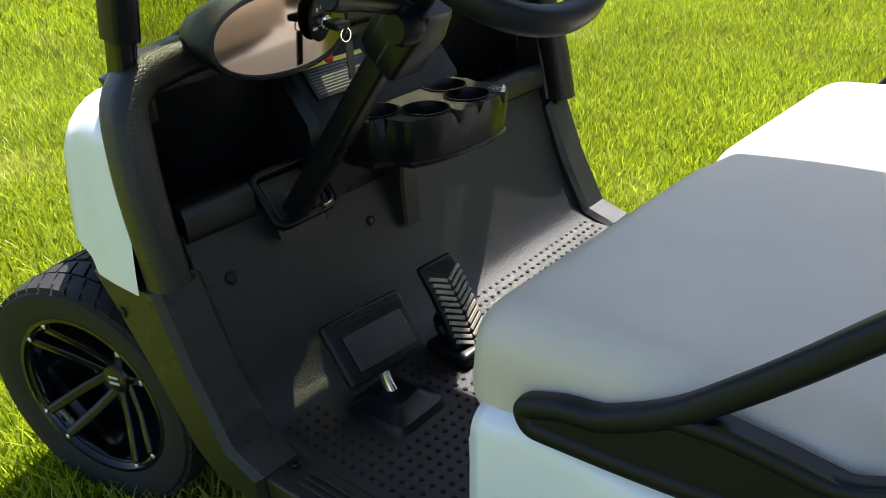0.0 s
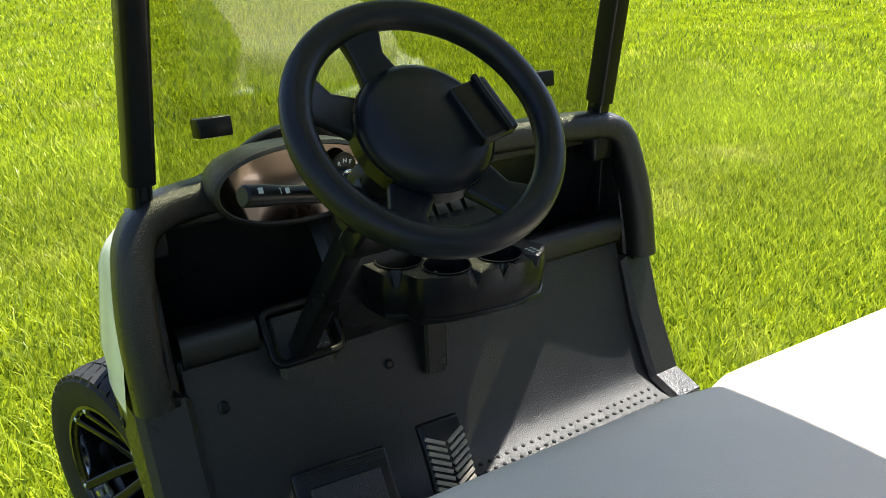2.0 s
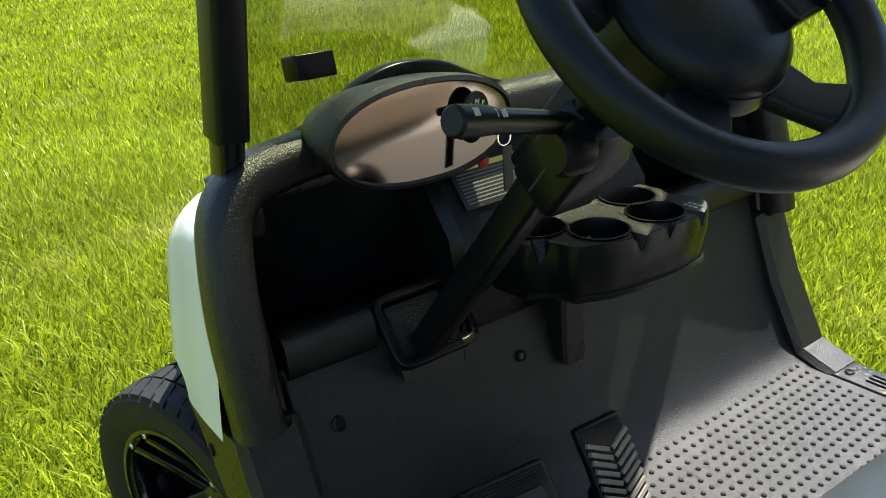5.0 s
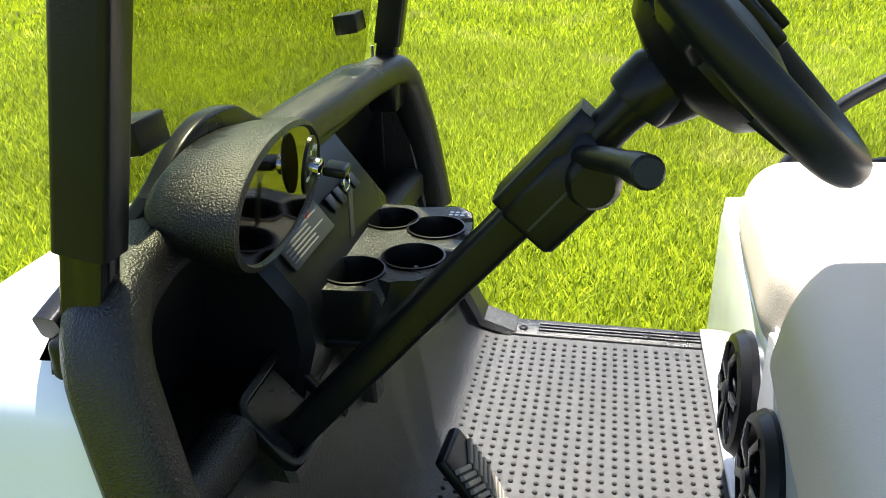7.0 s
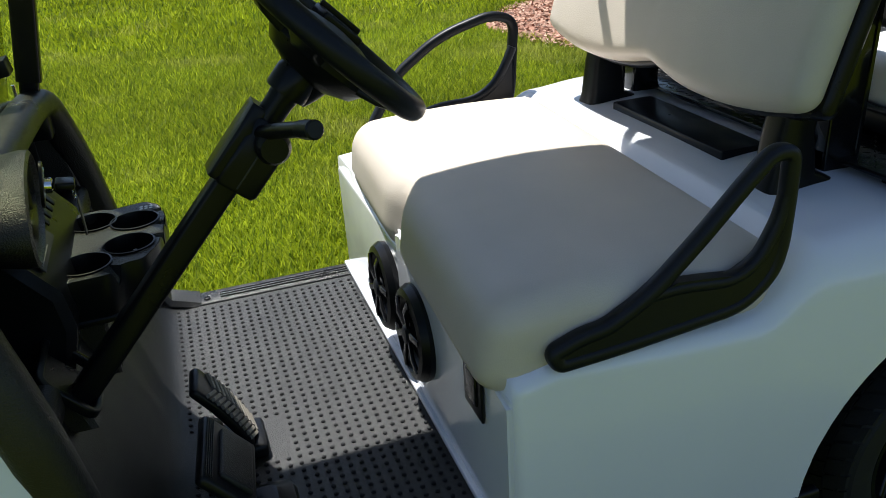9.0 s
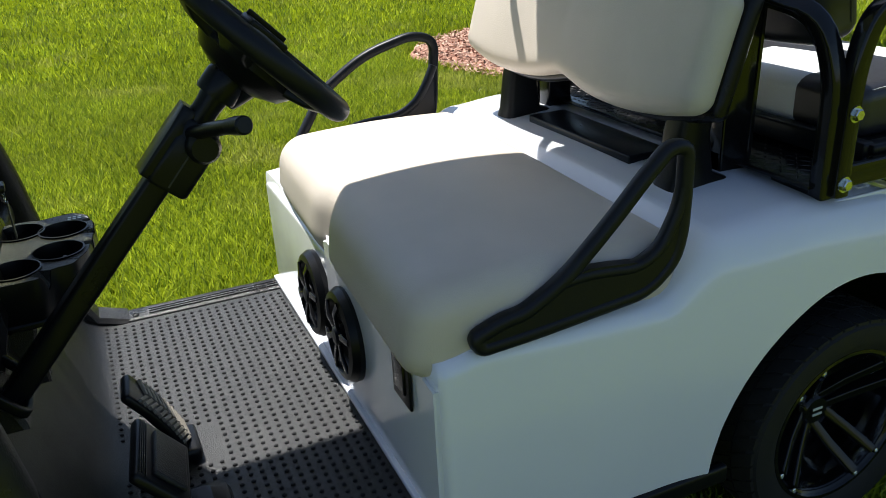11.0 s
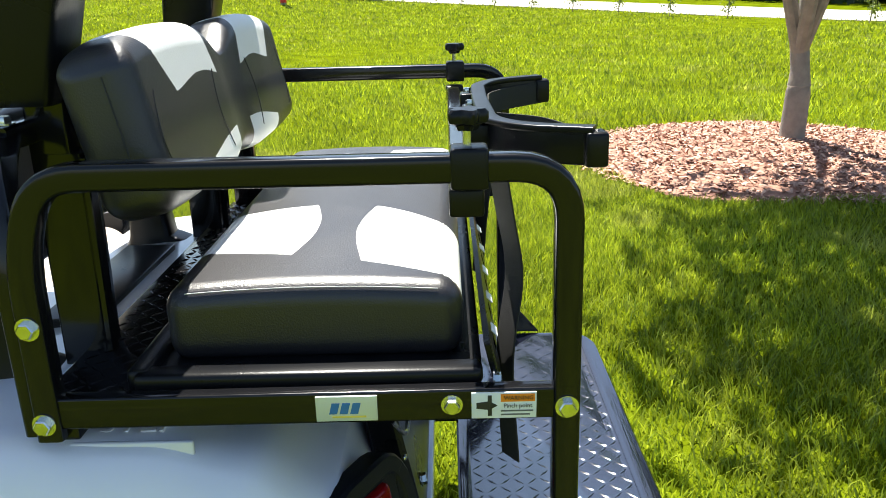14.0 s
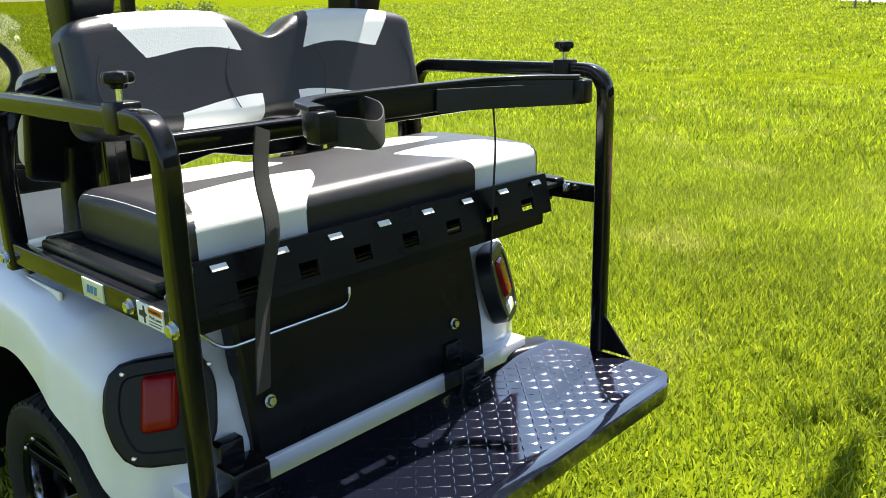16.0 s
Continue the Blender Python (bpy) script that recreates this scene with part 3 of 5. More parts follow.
shell, under = split(loft(rings), lambda c: not (abs(c.y) < 0.3 and c.z < rear_arch(c.x) + 0.02))
rear_body = part("rear_body", shell, WHITE, cart, "glossy white moulded rear body shell", 100)
part("underbody", under, SMOOTH, rear_body)
# rub rail under the sill
for s in (1, -1):
    part("sill_rail", box(0.9, 1.46, -0.60 * s - 0.012, -0.60 * s + 0.012, 0.235, 0.275, 0.008), SMOOTH, rear_body)

# front cowl
xs = sorted([0.258 - 0.918 * i / 60 for i in range(61)] + [HUB_F - 0.408, 0.135, 0.136])
rings = []
for x in xs:
    w = interp(x, [(-0.66, 0.2), (-0.6, 0.30), (-0.45, 0.35), (-0.3, 0.40), (-0.15, 0.47), (-0.03, 0.54), (0.08, 0.600), (0.2, 0.606)])
    zt = interp(x, [(-0.66, 0.28), (-0.55, 0.37), (-0.38, 0.47), (-0.28, 0.575), (-0.18, 0.66), (-0.1, 0.725), (0.017, 0.82), (0.085, 0.862), (0.13, 0.876), (0.2, 0.880)])
    rs = interp(x, [(-0.66, 0.06), (-0.3, 0.12), (0.2, 0.10)])
    zb = arch(x, HUB_F, 0.28, 0.41) if x < 0.135 else 0.585
    zt = max(zt, zb + 0.05)
    rings.append(body_ring(x, w, zb, zt, min(rs, zt - zb - 0.02), 0.028))
open_back = loft(rings)
open_back = split((open_back[0], open_back[1][:-1]), lambda c: c.x < 0.168 or abs(c.y) > 0.535)[0]
shell, under = split(open_back, lambda c: not (abs(c.y) < 0.2 and c.z < (arch(c.x, HUB_F, 0.28, 0.41) if c.x < 0.135 else 0.585) + 0.012))
cowl = part("front_cowl", shell, WHITE, cart, "glossy white moulded front cowl", 100)
part("underbody", under, SMOOTH, cowl)
part("cowl_bumper", sweep(rounded([(-0.46, -0.30, 0.28), (-0.62, -0.22, 0.28), (-0.68, 0, 0.28), (-0.62, 0.22, 0.28), (-0.46, 0.30, 0.28)], 0.1), squarish(0.03, 0.05, 0.015)), SMOOTH, cowl)

# ---- wheels
def wheel(hub, s, turn=0):
    """Low-profile tyre on a black wheel of four double spokes; s: -1 the near side, 1 the far side."""
    y0 = hub[1]
    m = Matrix.Translation(hub) @ Matrix.Rotation(radians(turn), 4, "Z") @ Matrix.Rotation(radians(90 * s * -1), 4, "X")
    w = part("wheel", lathe([(0.02, -0.07), (0.15, -0.07), (0.172, -0.085), (0.172, 0.07), (0.178, 0.088), (0.170, 0.092), (0.162, 0.085), (0.160, -0.03), (0.05, -0.045), (0.02, -0.045)], m, 40), STEEL, cart, "gloss black alloy wheel with a low street tyre")
    prof = [(0.172, -0.09), (0.205, -0.105), (0.235, -0.103), (0.249, -0.085), (0.25, -0.05), (0.25, 0.05), (0.249, 0.085), (0.235, 0.103), (0.205, 0.105), (0.176, 0.092), (0.165, 0.07), (0.165, -0.07), (0.172, -0.09)]
    part("tyre", lathe(prof, m, 64, False), TYRE, w)
    blocks = []
    for i in range(44):
        a = 2 * math.pi * i / 44
        for t, (u0, u1) in enumerate(((-0.098, -0.055), (-0.05, -0.006), (0.006, 0.05), (0.055, 0.098))):
            skew = 0.10 * (1 if t < 2 else -1)
            ring = []
            for u, da in ((u0, 0.012), (u1, 0.012 + skew), (u1, 0.128 + skew), (u0, 0.128)):
                if t in (0, 1):
                    da = da if u == u1 else da + 0.10
                rr = 0.2545 - 0.008 * max(0, abs(u) - 0.07) / 0.028
                ring.append((u, a + da, rr))
            lo = [((rr - 0.008) * math.cos(b), (rr - 0.008) * math.sin(b), u) for u, b, rr in ring]
            hi = [(rr * math.cos(b), rr * math.sin(b), u) for u, b, rr in ring]
            blocks.append(loft([lo, hi]))
    part("tread", moved(join(*blocks), m), TYRE, w)
    part("rim_lip", lathe([(0.160, 0.080), (0.170, 0.094), (0.178, 0.094), (0.180, 0.088), (0.172, 0.07)], m, 48, False), STEEL, w)
    part("inner_barrel", lathe([(0.157, -0.02), (0.156, 0.0), (0.157, 0.06), (0.160, 0.08)], m, 40, False), CHROME, w, "bright machined inner barrel")
    for k in range(4):
        a = radians(90 * k + 38)
        for d in (-0.026, 0.026):
            pts = [(0.03, d * 0.7, 0.012), (0.09, d, 0.040), (0.160, d * 1.2, 0.080)]
            bar = sweep(pts, squarish(0.011, 0.014, 0.004))
            part("spoke", moved(bar, m @ Matrix.Rotation(a, 4, "Z")), STEEL, w)
            screw("rivet", m @ Matrix.Rotation(a, 4, "Z") @ Vector((0.162, d * 1.3, 0.091)), m.to_3x3() @ Vector((0, 0, 1)), 0.0065, w, ZINC)
    cap = part("hub_cap", lathe([(0.036, -0.03), (0.036, 0.024), (0.030, 0.030), (0.012, 0.0315)], m, 24), STEEL, w)
    for k in (-1, 1):
        bar = box(-0.013, 0.013, k * 0.007 - 0.003, k * 0.007 + 0.003, 0.0315, 0.0335, 0.0008)
        part("emblem", moved(bar, m), LABELG, w, "plain pale emblem bar")
    part("brake_drum", lathe([(0.09, -0.06), (0.09, 0.0), (0.05, 0.01)], m, 24), SMOOTH, w)
    return w


for hub in ((HUB_F, -0.505, 0.25), (HUB_R, -0.505, 0.25)):
    wheel(hub, -1, 15 if hub[0] == HUB_F else 0)
for hub in ((HUB_F, 0.505, 0.25), (HUB_R, 0.505, 0.25)):
    wheel(hub, 1, 15 if hub[0] == HUB_F else 0)
for x in (HUB_F, HUB_R):
    part("axle", tube([(x, -0.45, 0.25), (x, 0.45, 0.25)], 0.03), SMOOTH, cart)

# ---- floor, firewall, sills
profile = [(0.93, FLOOR), (0.46, FLOOR), (0.425, FLOOR + 0.003), (0.395, FLOOR + 0.012), (0.368, FLOOR + 0.034), (0.35, FLOOR + 0.07), (0.312, 0.46), (0.272, 0.58), (0.252, 0.64)]
poly = profile + [(0.225, 0.63), (0.29, 0.44), (0.325, 0.355), (0.375, 0.295), (0.46, 0.27), (0.93, 0.27)]
floor_mat = part("floor_mat", prism(poly, 1, -0.505, 0.505, 0.002), RUBBER, cart, "studded black rubber floor mat curving up the firewall")
studs = []
stud = lathe([(0.0045, 0), (0.0041, 0.0022), (0.0026, 0.0034)], None, 8)
for i in range(-4, 19):
    for j in range(45):
        x, y = 0.495 + i * 0.0212, -0.478 + j * 0.0217
        if x < 0.60 and (-0.40 < y < -0.25 or -0.19 < y < -0.06):
            continue
        studs.append(moved(stud, Matrix.Translation((x, y, FLOOR + (0 if x > 0.445 else 0.0025 if x > 0.425 else 0.0065)))))
tagged(part("studs", join(*studs), STUD, floor_mat), kind="stuff")
for s in (-1, 1):
    sill = part("sill", join(box(0.43, 0.93, min(s * 0.505, s * 0.578), max(s * 0.505, s * 0.578), 0.265, FLOOR + 0.004, 0.006)), PLASTIC, cart, "ribbed black plastic door sill")
    for k in range(3):
        y = s * (0.527 + 0.013 * k)
        part("rib", box(0.52, 0.89, y - 0.0035, y + 0.0035, FLOOR + 0.003, FLOOR + 0.008, 0.002), PLASTIC, sill)
    for x in (0.486, 0.753):
        screw("screw", (x, s * 0.530, FLOOR + 0.006), (0, 0, 1), 0.009, sill)

# ---- side pillars below the dash, with caps and screws
for s in (-1, 1):
    poly = [(0.10, 0.585), (0.235, 0.60), (0.285, 0.60), (0.335, 0.47), (0.40, 0.345), (0.47, 0.322), (0.47, 0.262), (0.36, 0.255), (0.30, 0.30), (0.22, 0.42), (0.14, 0.53)]
    pil = part("lower_pillar", prism(poly, 1, min(s * 0.50, s * 0.592), max(s * 0.50, s * 0.592), 0.012), PLASTIC, cart, "black grained plastic lower dash pillar")
    screw("screw", (0.176, s * 0.593, 0.525), (0, s, 0), 0.010, pil)
    screw("screw", (0.322, s * 0.548, 0.462), (0.9, s * 0.1, 0.35), 0.010, pil)
    part("cap", box(0.255, 0.30, min(s * 0.52, s * 0.572), max(s * 0.52, s * 0.572), 0.592, 0.612, 0.006), SMOOTH, pil)

# ---- dash: arch, pocket, shelf
ARCH_TOP = 0.895
arch_pts = [(0.290, -0.562, 0.60), (0.266, -0.564, 0.76), (0.226, -0.536, ARCH_TOP), (0.204, -0.41, ARCH_TOP + 0.014), (0.200, 0.0, ARCH_TOP + 0.019), (0.214, 0.40, ARCH_TOP + 0.012), (0.228, 0.512, ARCH_TOP + 0.004), (0.262, 0.546, 0.76), (0.288, 0.552, 0.60)]
dash = part("dash_arch", sweep(rounded(arch_pts, [0, 0.08, 0.09, 0.1, 0.1, 0.1, 0.09, 0.08, 0], 7), squarish(0.030, 0.035, 0.024, 4), up=(1, 0, 0.02)), PLASTIC, cart, "black grained plastic dash hoop")
for s in (-1, 1):
    poly = [(0.11, 0.60), (0.275, 0.60), (0.245, 0.77), (0.215, 0.870), (0.18, 0.858)]
    part("pocket_side", prism(poly, 1, min(s * 0.515, s * 0.545), max(s * 0.515, s * 0.545), 0.006), PLASTIC, dash)
    part("switch_blank", box(0.13, 0.19, min(s * 0.509, s * 0.516), max(s * 0.509, s * 0.516), 0.68, 0.82, 0.003), SMOOTH, dash)
part("pocket_back", prism([(0.080, 0.58), (0.105, 0.58), (0.190, 0.865), (0.168, 0.865)], 1, -0.518, 0.518, 0.004), SMOOTH, dash)
part("pocket_floor", box(0.08, 0.25, -0.51, 0.51, 0.615, 0.645, 0.008), PLASTIC, dash)
part("dash_top", box(0.160, 0.21, -0.50, 0.50, 0.858, 0.888, 0.01), PLASTIC, dash)
for y0, y1 in ((-0.50, -0.37), (0.22, 0.50)):
    part("shelf_roll", sweep([(0.238, y0, 0.660), (0.246, y1, 0.662)], squarish(0.028, 0.032, 0.020, 4)), PLASTIC, dash)
part("centre_console", prism([(0.10, 0.60), (0.268, 0.60), (0.295, 0.70), (0.288, 0.762), (0.205, 0.868), (0.15, 0.88)], 1, -0.24, 0.17, 0.015), SMOOTH, dash)
part("centre_rib", prism([(0.28, 0.50), (0.318, 0.50), (0.315, 0.60), (0.33, 0.69), (0.24, 0.69), (0.25, 0.60)], 1, -0.06, -0.01, 0.006), PLASTIC, dash)
screw("screw", (0.289, -0.127, 0.535), (0.93, 0, 0.35), 0.010, dash)
screw("screw", (0.281, -0.448, 0.555), (0.93, 0, 0.35), 0.012, dash)

# windscreen trough: dark bead behind the hoop that swings over the pod
bead = [(0.178, -0.53, 0.885), (0.182, -0.47, 0.905), (0.190, -0.41, 0.922), (0.194, -0.365, 0.940), (0.198, -0.315, 0.975), (0.200, -0.265, 0.990), (0.198, -0.19, 0.985), (0.190, -0.13, 0.955), (0.178, -0.06, 0.928), (0.165, 0.02, 0.918), (0.160, 0.40, 0.912), (0.168, 0.50, 0.895)]
part("dash_bead", sweep(rounded(bead, 0.05, 4), squarish(0.012, 0.013, 0.005)), SMOOTH, dash)

# instrument pod
POD = Vector((0.297, -0.276, 0.924))
PODN = Vector((1.0, 0.078, -0.08)).normalized()


def oval(a, b, depth, n=40):
    right = Vector((0, 0.9985, -0.055))
    right = (right - PODN * right.dot(PODN)).normalized()
    up = PODN.cross(right).normalized()
    if up.z < 0:
        up = -up
    pts = []
    for i in range(n):
        t = 2 * math.pi * i / n
        c, s = math.cos(t), math.sin(t)
        u = a * (abs(c) ** 0.9) * (1 if c > 0 else -1)
        w = b * (abs(s) ** 0.95) * (1 if s > 0 else -1) * (1 + 0.02 * c)
        pts.append(tuple(POD + right * u + up * w + PODN * depth))
    return pts


pod = part("instrument_pod", loft([oval(0.118, 0.038, -0.104), oval(0.134, 0.052, -0.092), oval(0.148, 0.064, -0.055), oval(0.156, 0.071, -0.014), oval(0.154, 0.070, -0.002), oval(0.148, 0.064, 0.001), oval(0.145, 0.061, -0.004)]), PLASTIC, cart, "black grained oval instrument pod")
part("dash_panel", loft([oval(0.146, 0.062, -0.02), oval(0.146, 0.062, -0.0035)]), GLOSSPANEL, pod, "mirror-gloss dark oval dash panel", 4)
dial_c = POD + Vector((0.003, 0.070, 0.007)) + PODN * 0.001
dm = facing(dial_c, Vector((0, 1, 0)).cross(PODN).cross(PODN) * -1, (0.166, 0, 1.0))
dial = part("switch_plate", lathe([(0.034, -0.003), (0.034, 0.001), (0.032, 0.002)], dm @ Matrix.Diagonal((0.76, 1.05, 1, 1)), 28), SMOOTH, pod, "black oval key switch plate")
for wd, du, dv in (("R", -0.010, 0.018), ("N", 0.001, 0.022), ("F", 0.012, 0.018), ("OFF", -0.014, -0.012)):
    lettering("lettering", wd, 0.010 if len(wd) == 1 else 0.007, dm @ Matrix.Translation((du, dv, 0.0026)), LABELW, dial)
part("key_barrel", lathe([(0.012, 0.0), (0.012, 0.012), (0.009, 0.014)], dm @ Matrix.Translation((0.002, -0.002, 0)), 16), CHROME, dial)
part("warning_lamp", lathe([(0.010, 0), (0.010, 0.004), (0.006, 0.009)], facing((0.270, -0.172, 0.858), (0, 1, 0), (-0.4, 0, 0.9)), 16), REDP, pod, "small red warning lamp")

key = thing("ignition_key", tuple(dial_c), "black-headed ignition key with a dangling dark tag in the switch", "key")
km = dm @ Matrix.Translation((0.002, -0.002, 0.012))
part("key_head", moved(cushion((0.017, 0.006, 0.014), 0.004, (2, 2, 2), 2), km @ Matrix.Translation((0.006, 0, 0.018))), SMOOTH, key)
ringc = km @ Vector((0.014, -0.008, 0.028))
part("key_ring", sweep([tuple(ringc + Vector((0, 0.011 * math.cos(a), -0.008 + 0.011 * math.sin(a)))) for a in [2 * math.pi * i / 20 for i in range(20)]], circle(0.0012, 6), up=(1, 0, 0), closed=True), CHROME, key)
part("key_tag", moved(cushion((0.0012, 0.008, 0.030), 0.001, (1, 2, 2), 2), Matrix.Translation(ringc + Vector((0.002, 0.003, -0.05)))), INK, key, "dark leather key tag")

# warning label and emblem under the pod
SLOPE = Vector((-0.083, 0, 0.106)).normalized()
lm = facing((0.2495, -0.128, 0.8175), (0.0, 1, 0), SLOPE)
lab = part("warning_label", moved(box(-0.075, 0.075, -0.034, 0.034, -0.002, 0.0015, 0.001), lm), INK, dash, "black and yellow warning label")
part("label_frame", moved(join(box(-0.073, 0.073, 0.024, 0.032, 0.001, 0.0022, 0.0004)), lm), LABELY, lab)
for k in range(9):
    part("text_bar", moved(box(-0.068, 0.02 + 0.04 * ((k * 7) % 3 == 0), 0.018 - k * 0.0056, 0.0203 - k * 0.0056, 0.001, 0.002, 0.0003), lm), GREYINK, lab)
em = facing((0.2555, 0.035, 0.8095), (0, 1, 0), SLOPE)
for k in range(4):
    part("emblem_bar", moved(box(-0.06 + 0.034 * k, -0.036 + 0.034 * k, -0.012, 0.012, -0.002, 0.002, 0.001), em), SMOOTH, dash, "plain dark emblem bar")

# ---- windscreen, front posts, clips
def post_line(s):
    y = -0.518 if s < 0 else 0.462
    return [Vector((0.213, y, 0.83)), Vector((0.213, y, 0.90)), Vector((0.385, y * 0.9, 1.845))]


for s in (-1, 1):
    a, b, c = post_line(s)
    d = (c - b).normalized()
    post = part("front_post", sweep([tuple(a), tuple(b), tuple(b + d * 0.1), tuple(c)], squarish(0.016, 0.020, 0.006), up=(1, 0, 0)), STEEL, cart, "black steel roof post")
    part("post_sleeve", sweep([tuple(b + d * 0.056), tuple(c)], squarish(0.021, 0.025, 0.008), up=(1, 0, 0)), SMOOTH, post)
    part("post_foot", box(0.183, 0.243, a.y - 0.030, a.y + 0.030, 0.825, 0.884, 0.010), SMOOTH, post)
    part("post_bolt", lathe([(0.004, 0), (0.004, 0.04), (0.009, 0.04), (0.009, 0.05)], along((0.185, a.y + 0.018, 0.945), (0, 0, -1)), 10), ZINC, post)
b0, c0 = post_line(-1)[1], post_line(-1)[2]
off = Vector((-0.050, 0, 0))
part("windscreen", loft([[tuple(Vector((p.x + q, y, p.z)) + off) for q in (0, 0.005) for y in ((-0.47, 0.47) if q == 0 else (0.47, -0.47))] for p in (b0 + (c0 - b0) * 0.02, c0)]), GLASS, cart, "clear faintly tinted acrylic windscreen")
for y in (-0.384, 0.305):
    cpos = Vector((0.192, y, 1.014))
    cl = part("windscreen_clip", join(moved(box(-0.014, 0.026, -0.028, 0.028, -0.016, 0.016, 0.003), Matrix.Translation(cpos) @ Matrix.Rotation(radians(-9), 4, "Y"))), SMOOTH, cart, "black moulded windscreen clip")

# ---- roof above the seats
roof = part("roof", moved(cushion((0.735, 0.49, 0.035), 0.03, (10, 8, 1), 3), Matrix.Translation((0.935, 0, 1.875))), WHITE, cart, "white moulded roof")

# unseen tubes, added to cast a stripe of shade on the backrest
for s in (-1, 1):
    part("shade_brace", tube([(1.64, s * 0.40, 1.34), (1.435, s * 0.40, 1.405), (1.30, s * 0.40, 1.63), (1.18, s * 0.40, 1.845)], 0.013, 0.08), STEEL, roof)

# ---- steering
HUBC, CW = Vector((0.736, -0.318, 1.108)), Vector((1.017, -0.101, 1.0)).normalized()
CB, CE = Vector((0.240, -0.302, 0.567)), Vector((0.712, -0.333, 1.108))
CD = (CE - CB).normalized()
col = part("steering_column", sweep([tuple(CB), tuple(CB + CD * 0.22), tuple(CB + CD * 0.56)], squarish(0.0185, 0.0195, 0.008), up=(1, 0, 0)), SMOOTH, cart, "black steering column rising from the firewall")
part("column_boot", prism([(0.23, 0.58), (0.304, 0.58), (0.296, 0.618), (0.245, 0.676), (0.19, 0.66)], 1, -0.348, -0.238, 0.010), PLASTIC, col)
part("boot_frame", sweep(rounded([(0.308, -0.358, 0.614), (0.245, -0.358, 0.690), (0.245, -0.226, 0.690), (0.308, -0.226, 0.614)], 0.02, 3, True), squarish(0.006, 0.008, 0.003), up=tuple(CD), closed=True), SMOOTH, col)
ca = facing(Vector((0.600, -0.320, 0.963)), (0, -1, 0), CD)
if (ca.to_3x3() @ Vector((0, 0, 1))).z < 0:
    ca = facing(Vector((0.600, -0.320, 0.963)), (0, 1, 0), CD)
out_y = (ca.to_3x3().inverted() @ Vector((0, -1, 0))).x
housing = part("switch_housing", moved(loft([[(u * q, v, w * q + dw) for u, w in squarish(0.034, 0.033, 0.009)] for v, q, dw in ((-0.056, 0.90, 0), (-0.050, 1.0, 0), (0.020, 1.0, 0), (0.026, 0.94, 0.0), (0.050, 0.86, 0.002), (0.055, 0.78, 0.002))]), ca), SMOOTH, col, "black moulded column switch housing")
part("housing_lid", moved(loft([[(u * q, v, w + 0.031) for u, w in squarish(0.031, 0.012, 0.005)] for v, q in ((-0.054, 0.86), (-0.046, 1.0), (0.03, 1.0), (0.060, 0.8), (0.066, 0.7))]), ca), SMOOTH, housing)
part("housing_seam", moved(box(-0.0345, 0.0345, -0.0495, 0.0195, -0.0015, 0.0015, 0.0008), ca), INK, housing)
part("stalk_boss", moved(lathe([(0.026, 0.0), (0.025, 0.022), (0.019, 0.032)], Matrix.Rotation(radians(90 * out_y), 4, "Y"), 20), ca @ Matrix.Translation((out_y * 0.026, 0.030, -0.008))), SMOOTH, housing)
part("column_neck", lathe([(0.020, 0.0), (0.020, 0.075), (0.0215, 0.085), (0.0215, 0.12)], along(CB + CD * 0.545, CD), 24), SMOOTH, col)
part("neck_collar", lathe([(0.030, 0.0), (0.031, 0.004), (0.031, 0.032), (0.025, 0.045)], along(CB + CD * 0.635, CD), 24), SMOOTH, col)
stalk = part("indicator_stalk", tube([(0.613, -0.345, 0.998), (0.632, -0.40, 1.014), (0.660, -0.497, 1.038)], 0.0108, 0.03, 14), SMOOTH, col, "black indicator stalk")
part("stalk_end", lathe([(0.0115, 0.0), (0.0128, 0.02), (0.0128, 0.045), (0.0105, 0.048)], along((0.652, -0.468, 1.031), (0.25, -1, 0.22)), 16), SATIN, stalk)
for k, (q, wd) in enumerate(((0.030, 0.006), (0.004, 0.005), (-0.008, 0.005))):
    part("mark", moved(box(-wd / 2, wd / 2, -0.0035, 0.0035, -0.0004, 0.0004, 0.0002), facing(Vector((0.652, -0.468, 1.031)) + Vector((0.25, -1, 0.22)).normalized() * q + Vector((0.0099, 0.0021, 0.0082)) * (1.0 if k == 0 else 0.84), (0, -1, 0.1), (-0.6, 0, 0.75))), LABELG, stalk)

WM = along(HUBC, CW)
if (WM.to_3x3() @ Vector((0, 1, 0))).z < 0:
    WM = WM @ Matrix.Rotation(math.pi, 4, "Z")
sw = part("steering_wheel", sweep([tuple(WM @ Vector((0.148 * math.cos(a), 0.148 * math.sin(a), 0.0))) for a in [2 * math.pi * i / 64 for i in range(64)]], circle(0.0178, 14), up=tuple(CW), closed=True), SATIN, cart, "black padded four-spoke steering wheel")
part("hub_pad", lathe([(0.060, -0.045), (0.078, -0.035), (0.082, -0.018), (0.078, -0.004), (0.066, 0.006), (0.040, 0.013), (0.012, 0.016)], WM @ Matrix.Diagonal((1, 1.03, 1, 1)), 40), SATIN, sw, "black domed hub pad")
part("hub_back", lathe([(0.028, -0.100), (0.034, -0.085), (0.040, -0.066), (0.072, -0.052), (0.086, -0.032), (0.084, -0.012)], WM, 28), SMOOTH, sw)
